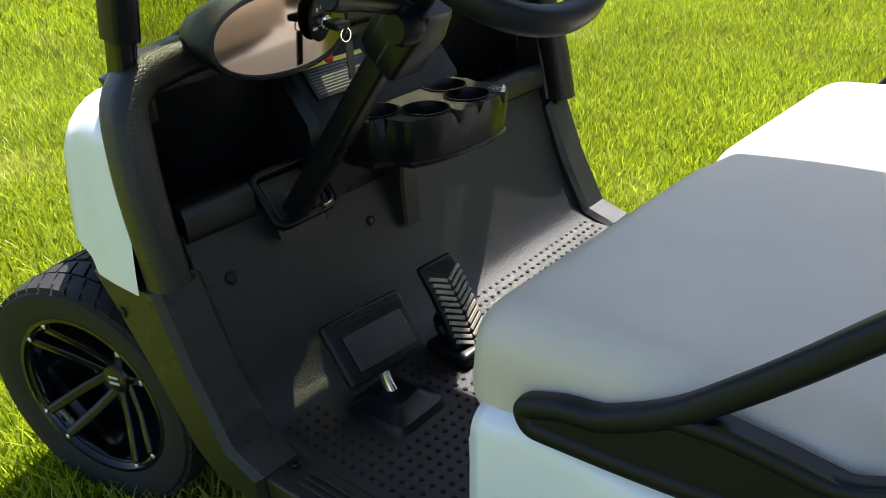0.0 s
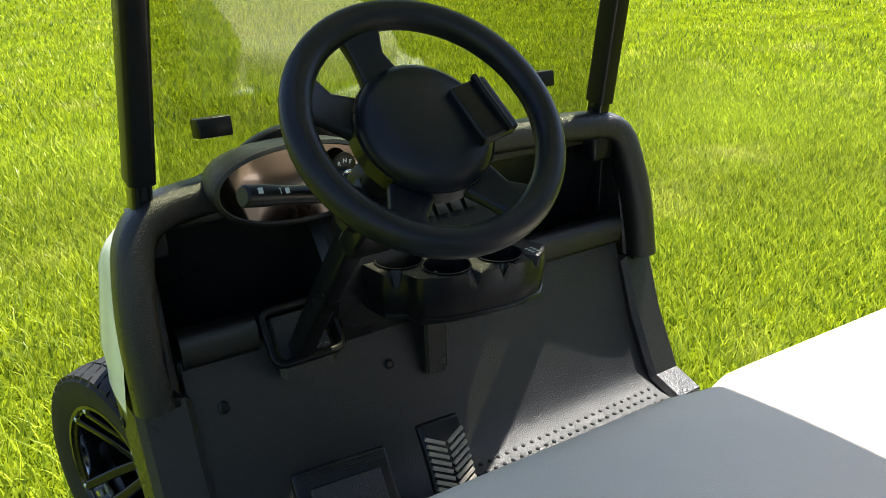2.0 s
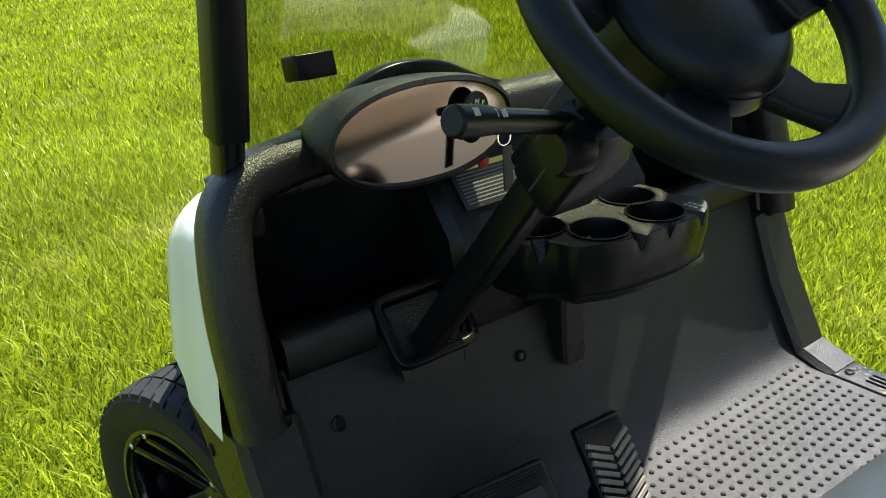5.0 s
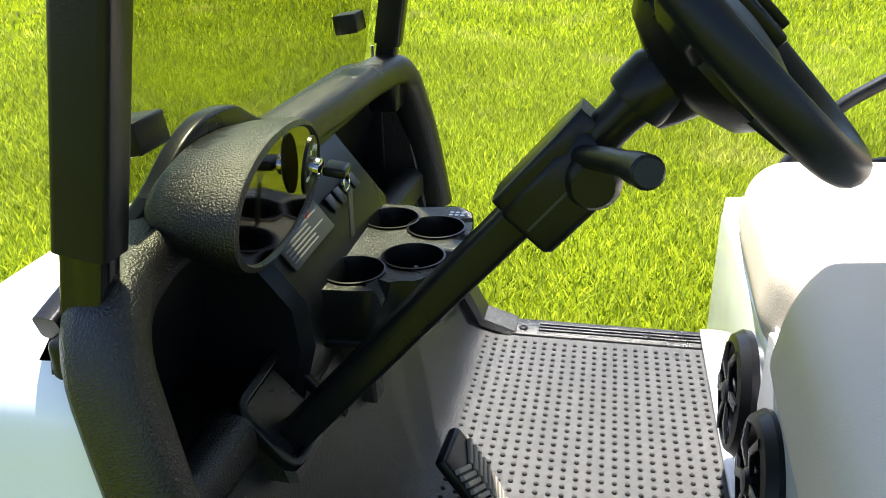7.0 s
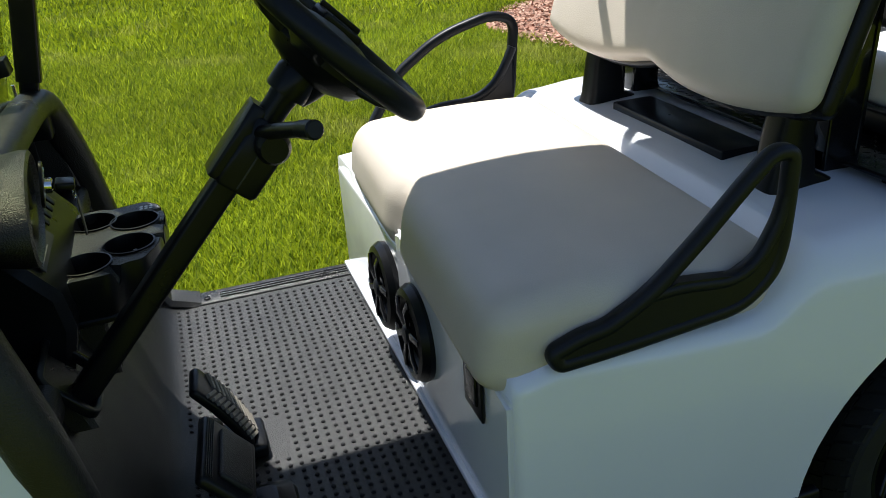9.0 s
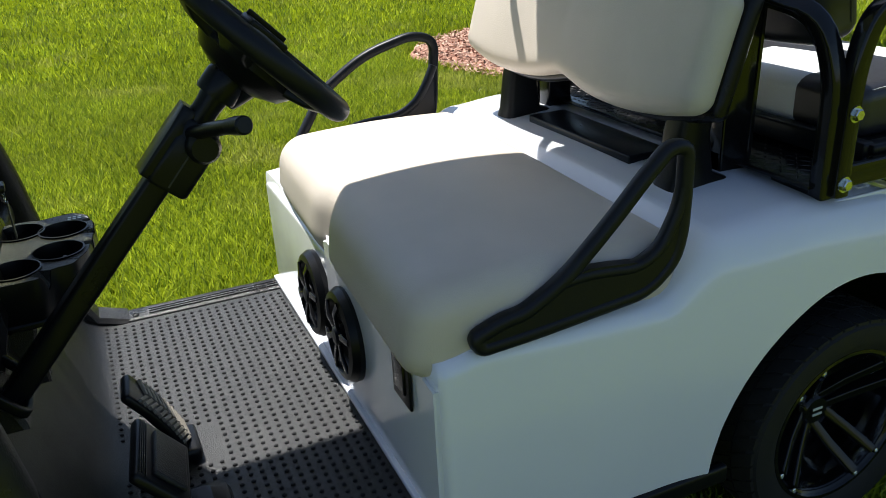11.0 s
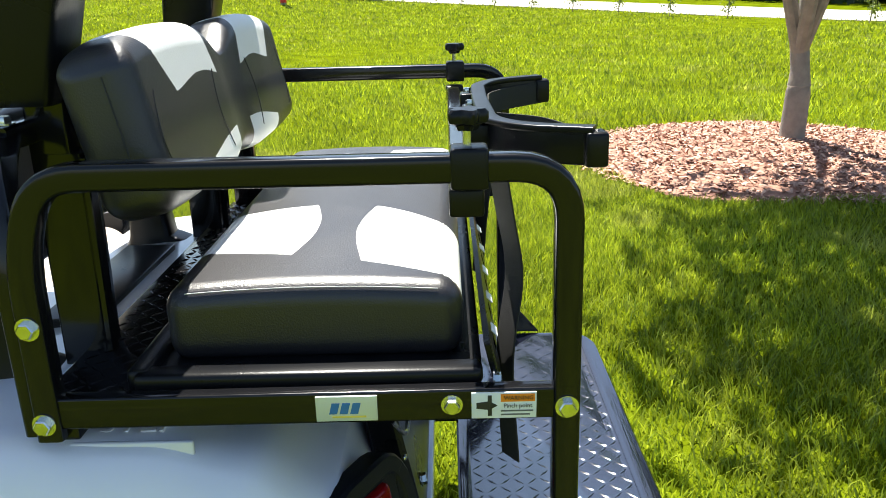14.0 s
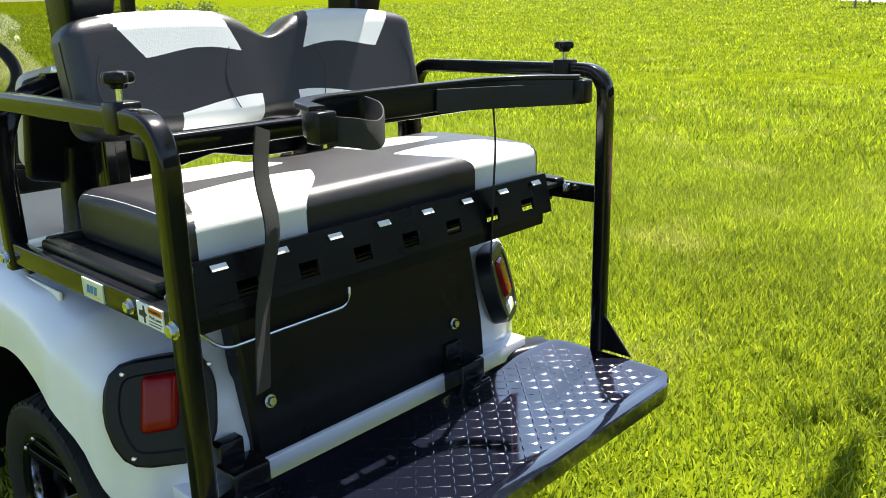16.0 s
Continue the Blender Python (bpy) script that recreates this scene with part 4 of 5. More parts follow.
for a in (157, 107, 240, 303):
    c, s = math.cos(radians(a)), math.sin(radians(a))
    pts = [(0.06 * c, 0.06 * s, -0.03), (0.11 * c, 0.11 * s, -0.022), (0.146 * c, 0.146 * s, -0.002)]
    part("spoke", moved(sweep(pts, squarish(0.024, 0.008, 0.006), up=(0, 0, 1), scale=lambda q: 1.25 - 0.35 * math.sin(q * math.pi)), WM), SATIN, sw)
clipm = WM @ Matrix.Translation((0.060, -0.004, 0.006)) @ Matrix.Rotation(radians(14), 4, "Z") @ Matrix.Scale(0.82, 4)
part("card_clip", moved(join(box(-0.032, 0.032, -0.045, 0.045, 0, 0.022, 0.006), box(0.006, 0.014, -0.047, 0.047, 0.02, 0.032, 0.003)), clipm), SMOOTH, sw, "black spring clip on the hub")

# ---- cup holder tray
TRAY_Z = 0.752
tray_out = [(0.273, -0.175), (0.353, -0.170), (0.373, -0.135), (0.408, -0.130), (0.433, -0.08), (0.445, -0.01), (0.450, 0.06), (0.440, 0.12), (0.413, 0.150), (0.348, 0.135), (0.333, 0.145), (0.273, 0.140)]
HOLES = ((0.318, 0.078), (0.313, -0.112), (0.394, 0.052), (0.384, -0.056))
HR = 0.043
tray = part("cup_holder", prism(inset(tray_out, 0.004), 2, TRAY_Z - 0.088, TRAY_Z - 0.075, 0.004), SMOOTH, cart, "black moulded four-cup holder tray")


def tray_top(n=96):
    """A plate with round holes: fine cells, each kept or moved to a rim."""
    def inside(x, y, poly):
        r, j = False, len(poly) - 1
        for i in range(len(poly)):
            (xi, yi), (xj, yj) = poly[i], poly[j]
            if (yi > y) != (yj > y) and x < (xj - xi) * (y - yi) / (yj - yi) + xi:
                r = not r
            j = i
        return r
    bm = bmesh.new()
    outer = [bm.verts.new((x, y, TRAY_Z)) for x, y in inset(fine, 0.002)]
    edges = [bm.edges.new((outer[i], outer[(i + 1) % len(outer)])) for i in range(len(outer))]
    for hx, hy in HOLES:
        hv = [bm.verts.new((hx + HR * math.cos(2 * math.pi * i / 28), hy + HR * math.sin(2 * math.pi * i / 28), TRAY_Z)) for i in range(28)]
        edges += [bm.edges.new((hv[i], hv[(i + 1) % 28])) for i in range(28)]
    bmesh.ops.triangle_fill(bm, use_beauty=True, use_dissolve=False, edges=edges)
    bad = [f for f in bm.faces if any(math.hypot(f.calc_center_median().x - hx, f.calc_center_median().y - hy) < HR * 0.97 for hx, hy in HOLES)]
    bmesh.ops.delete(bm, geom=bad, context="FACES_ONLY")
    bm.verts.index_update()
    v = [tuple(q.co) for q in bm.verts]
    f = [tuple(q.index for q in fc.verts) for fc in bm.faces]
    bm.free()
    return v, f


def rounded_2d(poly, r):
    return [(p[0], p[1]) for p in rounded([(x, y, 0) for x, y in poly], r, 3, True)]


NOTCHES = ((0.440, -0.032, 0.024, 0.014), (0.448, 0.022, 0.020, 0.010), (0.440, 0.098, 0.022, 0.013), (0.360, -0.150, 0.03, 0.014))


def notch(x, y, z):
    """Finger notches in the rim of the tray."""
    d = sum(dep * math.exp(-(((x - nx) / 0.016) ** 2 + ((y - ny) / w * 1.6) ** 2) ** 2) for nx, ny, dep, w in NOTCHES)
    return x, y, z - d * max(0, (z - TRAY_Z + 0.06) / 0.06)


o2 = rounded_2d(tray_out, 0.012)
fine = []
for (x0, y0), (x1, y1) in zip(o2, o2[1:] + o2[:1]):
    k = max(1, int(math.hypot(x1 - x0, y1 - y0) / 0.006))
    fine += [(x0 + (x1 - x0) * i / k, y0 + (y1 - y0) * i / k) for i in range(k)]
part("tray_top", bent(tray_top(), notch), PLASTIC, tray)
part("tray_wall", bent(loft([[(x, y, TRAY_Z - 0.085) for x, y in inset(fine, 0.012)], [(x, y, TRAY_Z - 0.078) for x, y in inset(fine, 0.006)], [(x, y, TRAY_Z - 0.03) for x, y in fine], [(x, y, TRAY_Z - 0.003) for x, y in fine], [(x, y, TRAY_Z) for x, y in inset(fine, 0.0005)], [(x, y, TRAY_Z - 0.004) for x, y in inset(fine, 0.004)], [(x, y, TRAY_Z - 0.05) for x, y in inset(fine, 0.005)]], caps=False), notch), SMOOTH, tray)
for hx, hy in HOLES:
    m = Matrix.Translation((hx, hy, TRAY_Z))
    part("cup_well", lathe([(HR, 0.0), (HR + 0.002, 0.003), (HR - 0.001, 0.0035), (HR - 0.002, 0.0), (HR - 0.006, -0.066), (0.01, -0.068), (0.0005, -0.068)], m, 28, False), SMOOTH, tray)
for k in range(6):
    m = Matrix.Translation((0.412 - 0.009 * (k % 3), -0.105 + 0.010 * (k // 3) + 0.004 * (k % 3), TRAY_Z))
    part("tee_hole", lathe([(0.0035, 0.0006), (0.0035, 0.001), (0.001, 0.001)], m, 10), INK, tray)
    m = Matrix.Translation((0.424 - 0.009 * (k % 3), 0.108 + 0.011 * (k // 3), TRAY_Z))
    part("tee_hole", lathe([(0.0035, 0.0006), (0.0035, 0.001), (0.001, 0.001)], m, 10), LABELG, tray)

# ---- pedals
def pedal_pose(p, lean, turn=0):
    return Matrix.Translation(p) @ Matrix.Rotation(radians(turn), 4, "Z") @ Matrix.Rotation(radians(lean), 4, "Y")


gm = pedal_pose((0.485, -0.125, 0.420), 60, -4)
gas = part("accelerator_pedal", moved(bent(cushion((0.085, 0.043, 0.010), 0.008, (3, 3, 1), 3), lambda x, y, z: (x, y, z - 1.0 * x * x)), gm), SMOOTH, cart, "black ribbed rubber accelerator pedal")
for k in range(11):
    x = -0.052 + k * 0.0125
    for s in (-1, 1):
        rib = sweep([(x + 0.012, s * 0.003, 0.011 - x * x), (x - 0.006, s * 0.038, 0.011 - x * x)], squarish(0.0035, 0.004, 0.001, 1))
        part("rib", moved(rib, gm), DUSTY_LIT, gas)
part("pedal_arm", tube([(0.465, -0.125, 0.39), (0.44, -0.125, 0.36), (0.48, -0.125, 0.325)], 0.013, 0.03), SMOOTH, gas)
part("pedal_base", box(0.45, 0.55, -0.175, -0.075, FLOOR, FLOOR + 0.03, 0.010), SMOOTH, gas)
bmx = pedal_pose((0.472, -0.322, 0.440), 50, -6)
brake = part("brake_pedal", moved(cushion((0.058, 0.085, 0.011), 0.009, (3, 3, 1), 3), bmx), SMOOTH, cart, "black rubber brake pedal")
part("brake_pad", moved(cushion((0.034, 0.062, 0.006), 0.005, (2, 2, 1), 2), bmx @ Matrix.Translation((0.008, 0, 0.014))), RUBBER, brake)
for k in range(4):
    part("rib", moved(box(-0.052 + 0.004 * k, -0.0505 + 0.004 * k, -0.075, 0.075, 0.010, 0.0135, 0.0006), bmx), RUBBER, brake)
part("brake_arm", tube([(0.475, -0.322, 0.425), (0.485, -0.322, 0.37), (0.51, -0.32, 0.325)], 0.012, 0.03), CHROME, brake)
part("brake_boot", loft([[(0.512 + a * q, -0.322 + b * q, z) for a, b in squarish(0.06, 0.055, 0.02)] for q, z in ((1.15, FLOOR), (1.05, FLOOR + 0.014), (0.75, FLOOR + 0.022), (0.55, FLOOR + 0.032))]), SMOOTH, brake)

# ---- front bench: cushion and backrest
def bench(x, y, z):
    u, w = x / 0.265, y / 0.50
    z2 = z + (0.016 * (1 - u * u) * (1 - 0.35 * w * w) if z > 0 else 0)
    notch = math.exp(-((y - 0.03) / 0.035) ** 2) * 0.5 * max(0, (-u - 0.80) / 0.2)
    x2 = x + 0.022 * w + 0.045 * notch + (0.012 * z / 0.09 if u < 0 else -0.01)
    return x2, y, z2 - 0.010 * notch


part("seat_cushion", moved(bent(cushion((0.266, 0.515, 0.082), 0.058, (12, 30, 3), 7), bench), Matrix.Translation((1.136, -0.045, 0.676))), BEIGE, cart, "smooth beige vinyl front bench cushion")


def back_bend(x, y, z):
    h = 0.13
    top, low = max(0, z / h), max(0, -z / h)
    mid = math.exp(-(y / 0.085) ** 2)
    edge = (abs(y) / 0.475) ** 4
    z2 = z + top * (0.018 * math.sin(abs(y) / 0.475 * math.pi) - 0.045 * mid - 0.020 * edge)
    z2 += low * (-0.022 * math.sin(abs(y) / 0.475 * math.pi) + 0.012 * mid + 0.020 * edge)
    x2 = x - (0.014 * math.sin(abs(y) / 0.475 * math.pi) * (1 - (z / 0.15) ** 2) if x < 0 else 0)
    return x2, y, z2


BACK_M = Matrix.Translation((1.500, 0.004, 1.024)) @ Matrix.Rotation(radians(17), 4, "Y")
back = part("backrest", moved(bent(cushion((0.034, 0.456, 0.120), 0.032, (2, 60, 12), 5), back_bend), BACK_M), BEIGE, cart, "smooth beige vinyl front backrest with two humps")
part("backrest_shell", moved(bent(cushion((0.016, 0.462, 0.127), 0.014, (1, 60, 10), 3), back_bend), BACK_M @ Matrix.Translation((0.042, 0, 0))), SMOOTH, back, "black plastic backrest shell")
for y in (-0.352, 0.305):
    part("backrest_bracket", loft([[(1.532 + a * sx + dx, y + b * sy, z) for a, b in squarish(0.06, 0.035, 0.018)] for z, sx, sy, dx in ((0.742, 1.32, 1.15, 0.012), (0.758, 1.28, 1.1, 0.012), (0.778, 0.80, 1.0, -0.010), (0.86, 0.62, 0.9, -0.012), (0.97, 0.55, 0.85, 0.01))]), SMOOTH, cart, "black plastic backrest bracket on the deck")

# hip restraints: a thin web inside a rounded rim that rises into a grab loop
for s in (-1, 1):
    def side_y(x):
        return -0.572 if s < 0 else 0.522 + 0.030 * max(0.0, (1.38 - x) / 0.43)

    if s < 0:
        top = [(0.950, 0.676), (1.000, 0.694), (1.035, 0.697), (1.105, 0.734), (1.190, 0.812), (1.255, 0.880), (1.300, 0.922), (1.334, 0.918), (1.335, 0.85), (1.333, 0.77)]
        rim = top + [(1.322, 0.726), (1.272, 0.680), (1.06, 0.660), (0.960, 0.655)]
        runs = [(0.958, 0.676, 0.652), (1.00, 0.695, 0.654), (1.035, 0.698, 0.656), (1.105, 0.734, 0.660), (1.150, 0.750, 0.664), (1.20, 0.745, 0.670), (1.25, 0.738, 0.676), (1.285, 0.756, 0.690), (1.31, 0.79, 0.716), (1.328, 0.84, 0.75)]
        foot_line = ((1.105, 0.734), (1.155, 0.738), (1.25, 0.727), (1.295, 0.752), (1.326, 0.815), (1.334, 0.86))
        curve = [0.012, 0.03, 0.04, 0.05, 0.08, 0.06, 0.022, 0.022, 0.03, 0.03, 0.04, 0.04, 0.05, 0.010]
    else:
        top = [(0.966, 0.684), (1.000, 0.730), (1.072, 0.822), (1.195, 0.908), (1.335, 0.948), (1.402, 0.930), (1.394, 0.85), (1.380, 0.76)]
        rim = top + [(1.352, 0.705), (1.30, 0.670), (1.18, 0.662), (1.02, 0.660), (0.952, 0.664)]
        runs = [(0.965, 0.676, 0.660), (1.03, 0.703, 0.658), (1.11, 0.720, 0.658), (1.15, 0.734, 0.659), (1.21, 0.736, 0.660), (1.27, 0.744, 0.664), (1.315, 0.772, 0.676), (1.345, 0.815, 0.700), (1.366, 0.86, 0.735)]
        foot_line = ((1.115, 0.722), (1.17, 0.736), (1.26, 0.740), (1.318, 0.772), (1.352, 0.825), (1.372, 0.87))
        curve = [0.012, 0.03, 0.04, 0.06, 0.08, 0.05, 0.03, 0.04, 0.03, 0.05, 0.06, 0.03, 0.010]
    bow = 0.055 if s > 0 else 0.0
    path = rounded([(x, side_y(x) + s * bow * max(0.0, min(1.0, (z - 0.70) / 0.1)), z) for x, z in rim], curve, 6, True)
    web = loft([[(x, side_y(x) + dy, z) for dy, z in ((-0.010, zb), (-0.010, zt), (0.010, zt), (0.010, zb))] for x, zt, zb in runs])
    arm = part("hip_restraint", web, SATIN, cart, "black moulded hip restraint beside the bench", 50)
    part("rim", sweep(path, squarish(0.0125, 0.014, 0.010, 3), up=(0, 1, 0), closed=True), SATIN, arm)
    brace = rounded([(x, side_y(x), z) for x, z in foot_line], 0.05, 5)
    part("loop_base", sweep(brace, squarish(0.0105, 0.013, 0.009, 3), up=(0, 1, 0)), SATIN, arm)

# kick panel, speakers, socket plate
panel = part("kick_panel", join(box(0.880, 0.91, -0.575, 0.575, 0.285, 0.61, 0.01)), WHITE, cart, "glossy white kick panel under the bench")
part("speaker_panel", prism([(-0.575, 0.60), (-0.03, 0.655), (0.0, 0.645), (0.0, 0.33), (-0.575, 0.33)], 0, 0.876, 0.888, 0.003), WHITE, panel)
part("panel_trim", box(0.866, 0.884, -0.57, 0.57, 0.318, 0.332, 0.004), WHITE, panel)
for y, z in ((0.088, 0.485), (-0.132, 0.487)):
    m = along((0.882, y, z), (-1, 0, 0.03)) @ Matrix.Diagonal((0.88, 0.88, 0.88, 1))
    sp = part("speaker", lathe([(0.112, 0), (0.114, 0.018), (0.104, 0.034), (0.090, 0.038), (0.084, 0.030), (0.075, 0.012), (0.02, 0.008)], m, 40), SMOOTH, cart, "round black loudspeaker in the kick panel")
    part("tweeter", lathe([(0.026, 0.01), (0.026, 0.036), (0.018, 0.044), (0.005, 0.046)], m, 20), SATIN, sp)
    for k in range(6):
        a = radians(60 * k + 15)
        bar = sweep([(0.022 * math.cos(a), 0.022 * math.sin(a), 0.036), (0.06 * math.cos(a + 0.15), 0.06 * math.sin(a + 0.15), 0.041), (0.092 * math.cos(a), 0.092 * math.sin(a), 0.036)], squarish(0.008, 0.004, 0.002))
        part("grille_bar", moved(bar, m), STEEL, sp)
plate = part("socket_plate", moved(box(-0.040, 0.040, -0.058, 0.058, 0, 0.006, 0.003), facing((0.874, -0.449, 0.573), (0, -1, 0), (0, 0.06, 1))), SMOOTH, cart, "black square socket plate")
part("socket_recess", moved(box(-0.024, 0.024, -0.035, 0.035, 0.004, 0.010, 0.003), facing((0.874, -0.449, 0.573), (0, -1, 0), (0, 0.06, 1))), STEEL, plate)

# deck details: dark slab standing for the shade in the well behind the seat, step pads
part("deck_well", box(1.495, 1.60, -0.21, 0.21, 0.755, 0.779, 0.004), SMOOTH, rear_body)
for s in (-1, 1):
    for k, y in enumerate((0.485, 0.555)):
        part("step_bar", box(1.70, 1.86, s * y - 0.004, s * y + 0.004, 0.748 - 0.022 * k, 0.7675 - 0.019 * k, 0.004), WHITE, rear_body)
lettering("step_lettering", "STEP", 0.05, facing((1.78, -0.52, 0.7535), (1, 0, 0), (0, 1, 0.25)), WHITE, rear_body, 0.003)

# rear face: access panel, tail lamps, bumper
acc = part("access_panel", prism([(2.04, 0.73), (2.09, 0.73), (2.135, 0.50), (2.142, 0.405), (2.09, 0.405)], 1, -0.345, 0.345, 0.010), SMOOTH, cart, "black plastic rear access panel")
part("rear_strip", box(2.09, 2.152, -0.50, 0.50, 0.315, 0.404, 0.005), WHITE, cart, "white rear bumper strip")
for y, z in ((-0.30, 0.515), (0.235, 0.515)):
    bolt("panel_bolt", (2.136, y, z), (1, 0, 0.2), 0.010, acc)
part("latch_bail", tube([(2.105, -0.425, 0.695), (2.122, -0.385, 0.645), (2.122, -0.075, 0.648), (2.100, -0.055, 0.745)], 0.004, 0.03, 8), ZINC, acc, "bent wire bail")
for s in (-1, 1):
    c = Vector((2.085 if s < 0 else 2.098, -0.482 if s < 0 else 0.452, 0.552))
    nrm = Vector((0.86, s * 0.48, 0.34)).normalized()
    m = facing(c, Vector((-s * nrm.y, s * nrm.x, 0)) * (1 if s < 0 else 1), (-0.3, 0, 1))
    zax = m.to_3x3() @ Vector((0, 0, 1))
    if zax.x < 0:
        m = m @ Matrix.Rotation(math.pi, 4, "Y")
    outline = [(x * 1.2 + 0.012 * s, y) for x, y in ((-0.070, 0.108), (0.060, 0.112), (0.084, 0.05), (0.076, -0.07), (0.045, -0.115), (-0.060, -0.108), (-0.088, 0.0))]
    o = rounded_2d([(x, y * 0.9) for x, y in outline], 0.045)
    lamp = part("tail_lamp", moved(loft([[(x, y, z) for x, y in inset(o, d)] for d, z in ((0.0, -0.03), (0.0, 0.006), (0.005, 0.011), (0.026, 0.012), (0.030, 0.009))]), m @ Matrix.Translation((0, 0, 0.004))), SATIN, cart, "red tail lamp in a black bezel")
    part("lens", moved(bent(cushion((0.033, 0.052, 0.012), 0.012, (4, 6, 1), 4), lambda x, y, z: (x - s * 0.12 * y, y, z)), m @ Matrix.Translation((-0.014 if s < 0 else 0.0, 0.016, 0.012))), RED, lamp, "glossy red lens")
    if s > 0:
        part("reverse_lens", moved(cushion((0.038, 0.016, 0.010), 0.008, (2, 2, 1), 3), m @ Matrix.Translation((-0.004, -0.062, 0.010))), CLEAR, lamp)
    for a, b in ((-0.072, 0.085), (0.078, 0.082), (0.062, -0.09), (-0.068, -0.085)):
        screw("screw", m @ Vector((a, b * 0.9, 0.015)), m.to_3x3() @ Vector((0, 0, 1)), 0.005, lamp, ZINC)
    part("rear_bumper", moved(cushion((0.045, 0.09, 0.045), 0.025, (2, 3, 2), 4), Matrix.Translation((2.14, s * 0.50, 0.335)) @ Matrix.Rotation(radians(-22 * s), 4, "Z")), SMOOTH, cart, "rounded black rear bumper pad")

# roof struts behind the bench with dark pods
for s in (-1, 1):
    ys = 0.33 if s < 0 else 0.385
    line = [(1.64, s * ys, 0.76), (1.64, s * ys, 1.12), (1.645, s * ys, 1.845)]
    st = part("rear_strut", sweep(rounded(line, 0.1), squarish(0.022, 0.03, 0.006), up=(1, 0, 0)), STEEL, cart, "black steel rear roof strut")
    pod2 = loft([[(1.622 + 0.10 * q + a * sc, s * (ys + 0.015) + b * sc, 1.155 + 0.60 * q) for a, b in squarish(0.048, 0.045, 0.012)] for q, sc in ((0.0, 0.92), (0.02, 1.0), (0.3, 1.25), (1.0, 1.5))])
    part("strut_cover", pod2, SMOOTH, st, "black tapered strut cover")
    for z in (1.32, 1.38):
        part("washer", lathe([(0.010, 0), (0.010, 0.002), (0.005, 0.004)], along((1.665 + 0.1 * (z - 1.2), s * (ys + 0.015) - 0.064 - 0.04 * (z - 1.3), z), (0, -1, 0)), 16), ZINC, st)


# ---------------------------------------------------------------- rear flip seat kit
kit = thing("rear_seat_kit", (2.0, 0, 0.76), "black steel rear flip-seat kit with a black and silver bench", "rear seat")
FR, RAIL = squarish(0.0165, 0.0165, 0.006), squarish(0.011, 0.021, 0.003)
for s in (-1, 1):
    y = s * 0.565
    hoop = rounded([(1.690, y, 0.765), (1.690, y, 1.00), (1.722, y, 1.098), (2.20, y, 1.098), (2.333, y, 1.098), (2.333, y, 0.93), (2.335, y, 0.398)], [0, 0.09, 0.10, 0.03, 0.13, 0.05, 0], 7)
    side = part("side_frame", sweep(hoop, FR, up=(0, 1, 0)), STEEL, kit, "bent black square-tube side frame")
    part("side_rail", sweep([(1.675, y, 0.800), (2.322, y, 0.802)], RAIL), STEEL, side)
    inner = rounded([(1.668, y - s * 0.014, 0.765), (1.666, y - s * 0.014, 0.98), (1.650, y - s * 0.05, 1.085), (1.61, y - s * 0.16, 1.115)], [0, 0.08, 0.07, 0], 5)
    part("back_tube", sweep(inner, FR, up=(0, 1, 0)), STEEL, side)
    yo = y + s * 0.0165
    for x, z in ((1.688, 0.79), (1.690, 0.918), (2.333, 0.800)):
        bolt("bolt", (x, yo, z), (0, s, 0), 0.011, side)
    bolt("bolt", (2.192, y + s * 0.011, 0.803), (0, s, 0), 0.010, side)
    bolt("bolt", (2.335, yo, 0.425), (0, s, 0), 0.010, side)
    part("gusset", prism([(2.335, 0.40), (2.43, 0.40), (2.345, 0.50), (2.335, 0.50)], 1, y - 0.003, y + 0.003, 0.0008), STEEL, side)
    # inner upright panel and foot behind the front bench
    part("foot_rail", box(1.668, 1.715, min(s * 0.43, s * 0.555), max(s * 0.43, s * 0.555), 0.752, 0.772, 0.003), STEEL, side)

# name plate and pinch label on the near rail
ym = -0.5765
pm = facing((2.062, ym, 0.8015), (1, 0, 0), (0, 0, 1))
np_ = part("name_plate", moved(box(-0.038, 0.038, -0.017, 0.017, -0.001, 0.0025, 0.0008), pm), LABELG, kit, "small silver plate with a blue mark")
for k in range(3):
    part("mark", moved(prism([(-0.022 + 0.013 * k, -0.007), (-0.012 + 0.013 * k, -0.007), (-0.008 + 0.013 * k, 0.008), (-0.018 + 0.013 * k, 0.008)], 2, 0.002, 0.0032, 0.0003), pm), LABELB, np_)
part("mark", moved(box(-0.018, 0.024, -0.012, -0.0095, 0.002, 0.0032, 0.0003), pm), LABELY, np_)
sm = facing((2.256, ym, 0.8015), (1, 0, 0), (0, 0, 1))
st_ = part("pinch_label", moved(box(-0.040, 0.040, -0.0175, 0.0175, -0.001, 0.0020, 0.0005), sm), LABELW, kit, "white warning label with an orange bar")
part("orange_bar", moved(box(-0.004, 0.038, 0.005, 0.0155, 0.0015, 0.0026, 0.0003), sm), LABELO, st_)
lettering("lettering", "WARNING", 0.0075, sm @ Matrix.Translation((0.018, 0.0102, 0.0031)), INK, st_, 0.0002)
lettering("lettering", "Pinch point", 0.0078, sm @ Matrix.Translation((0.017, -0.0005, 0.0026)), INK, st_, 0.0002)
for k in range(2):
    part("text_bar", moved(box(-0.004, 0.036 - 0.004 * k, -0.0085 - 0.005 * k, -0.0065 - 0.005 * k, 0.0015, 0.0025, 0.0002), sm), GREYINK, st_)
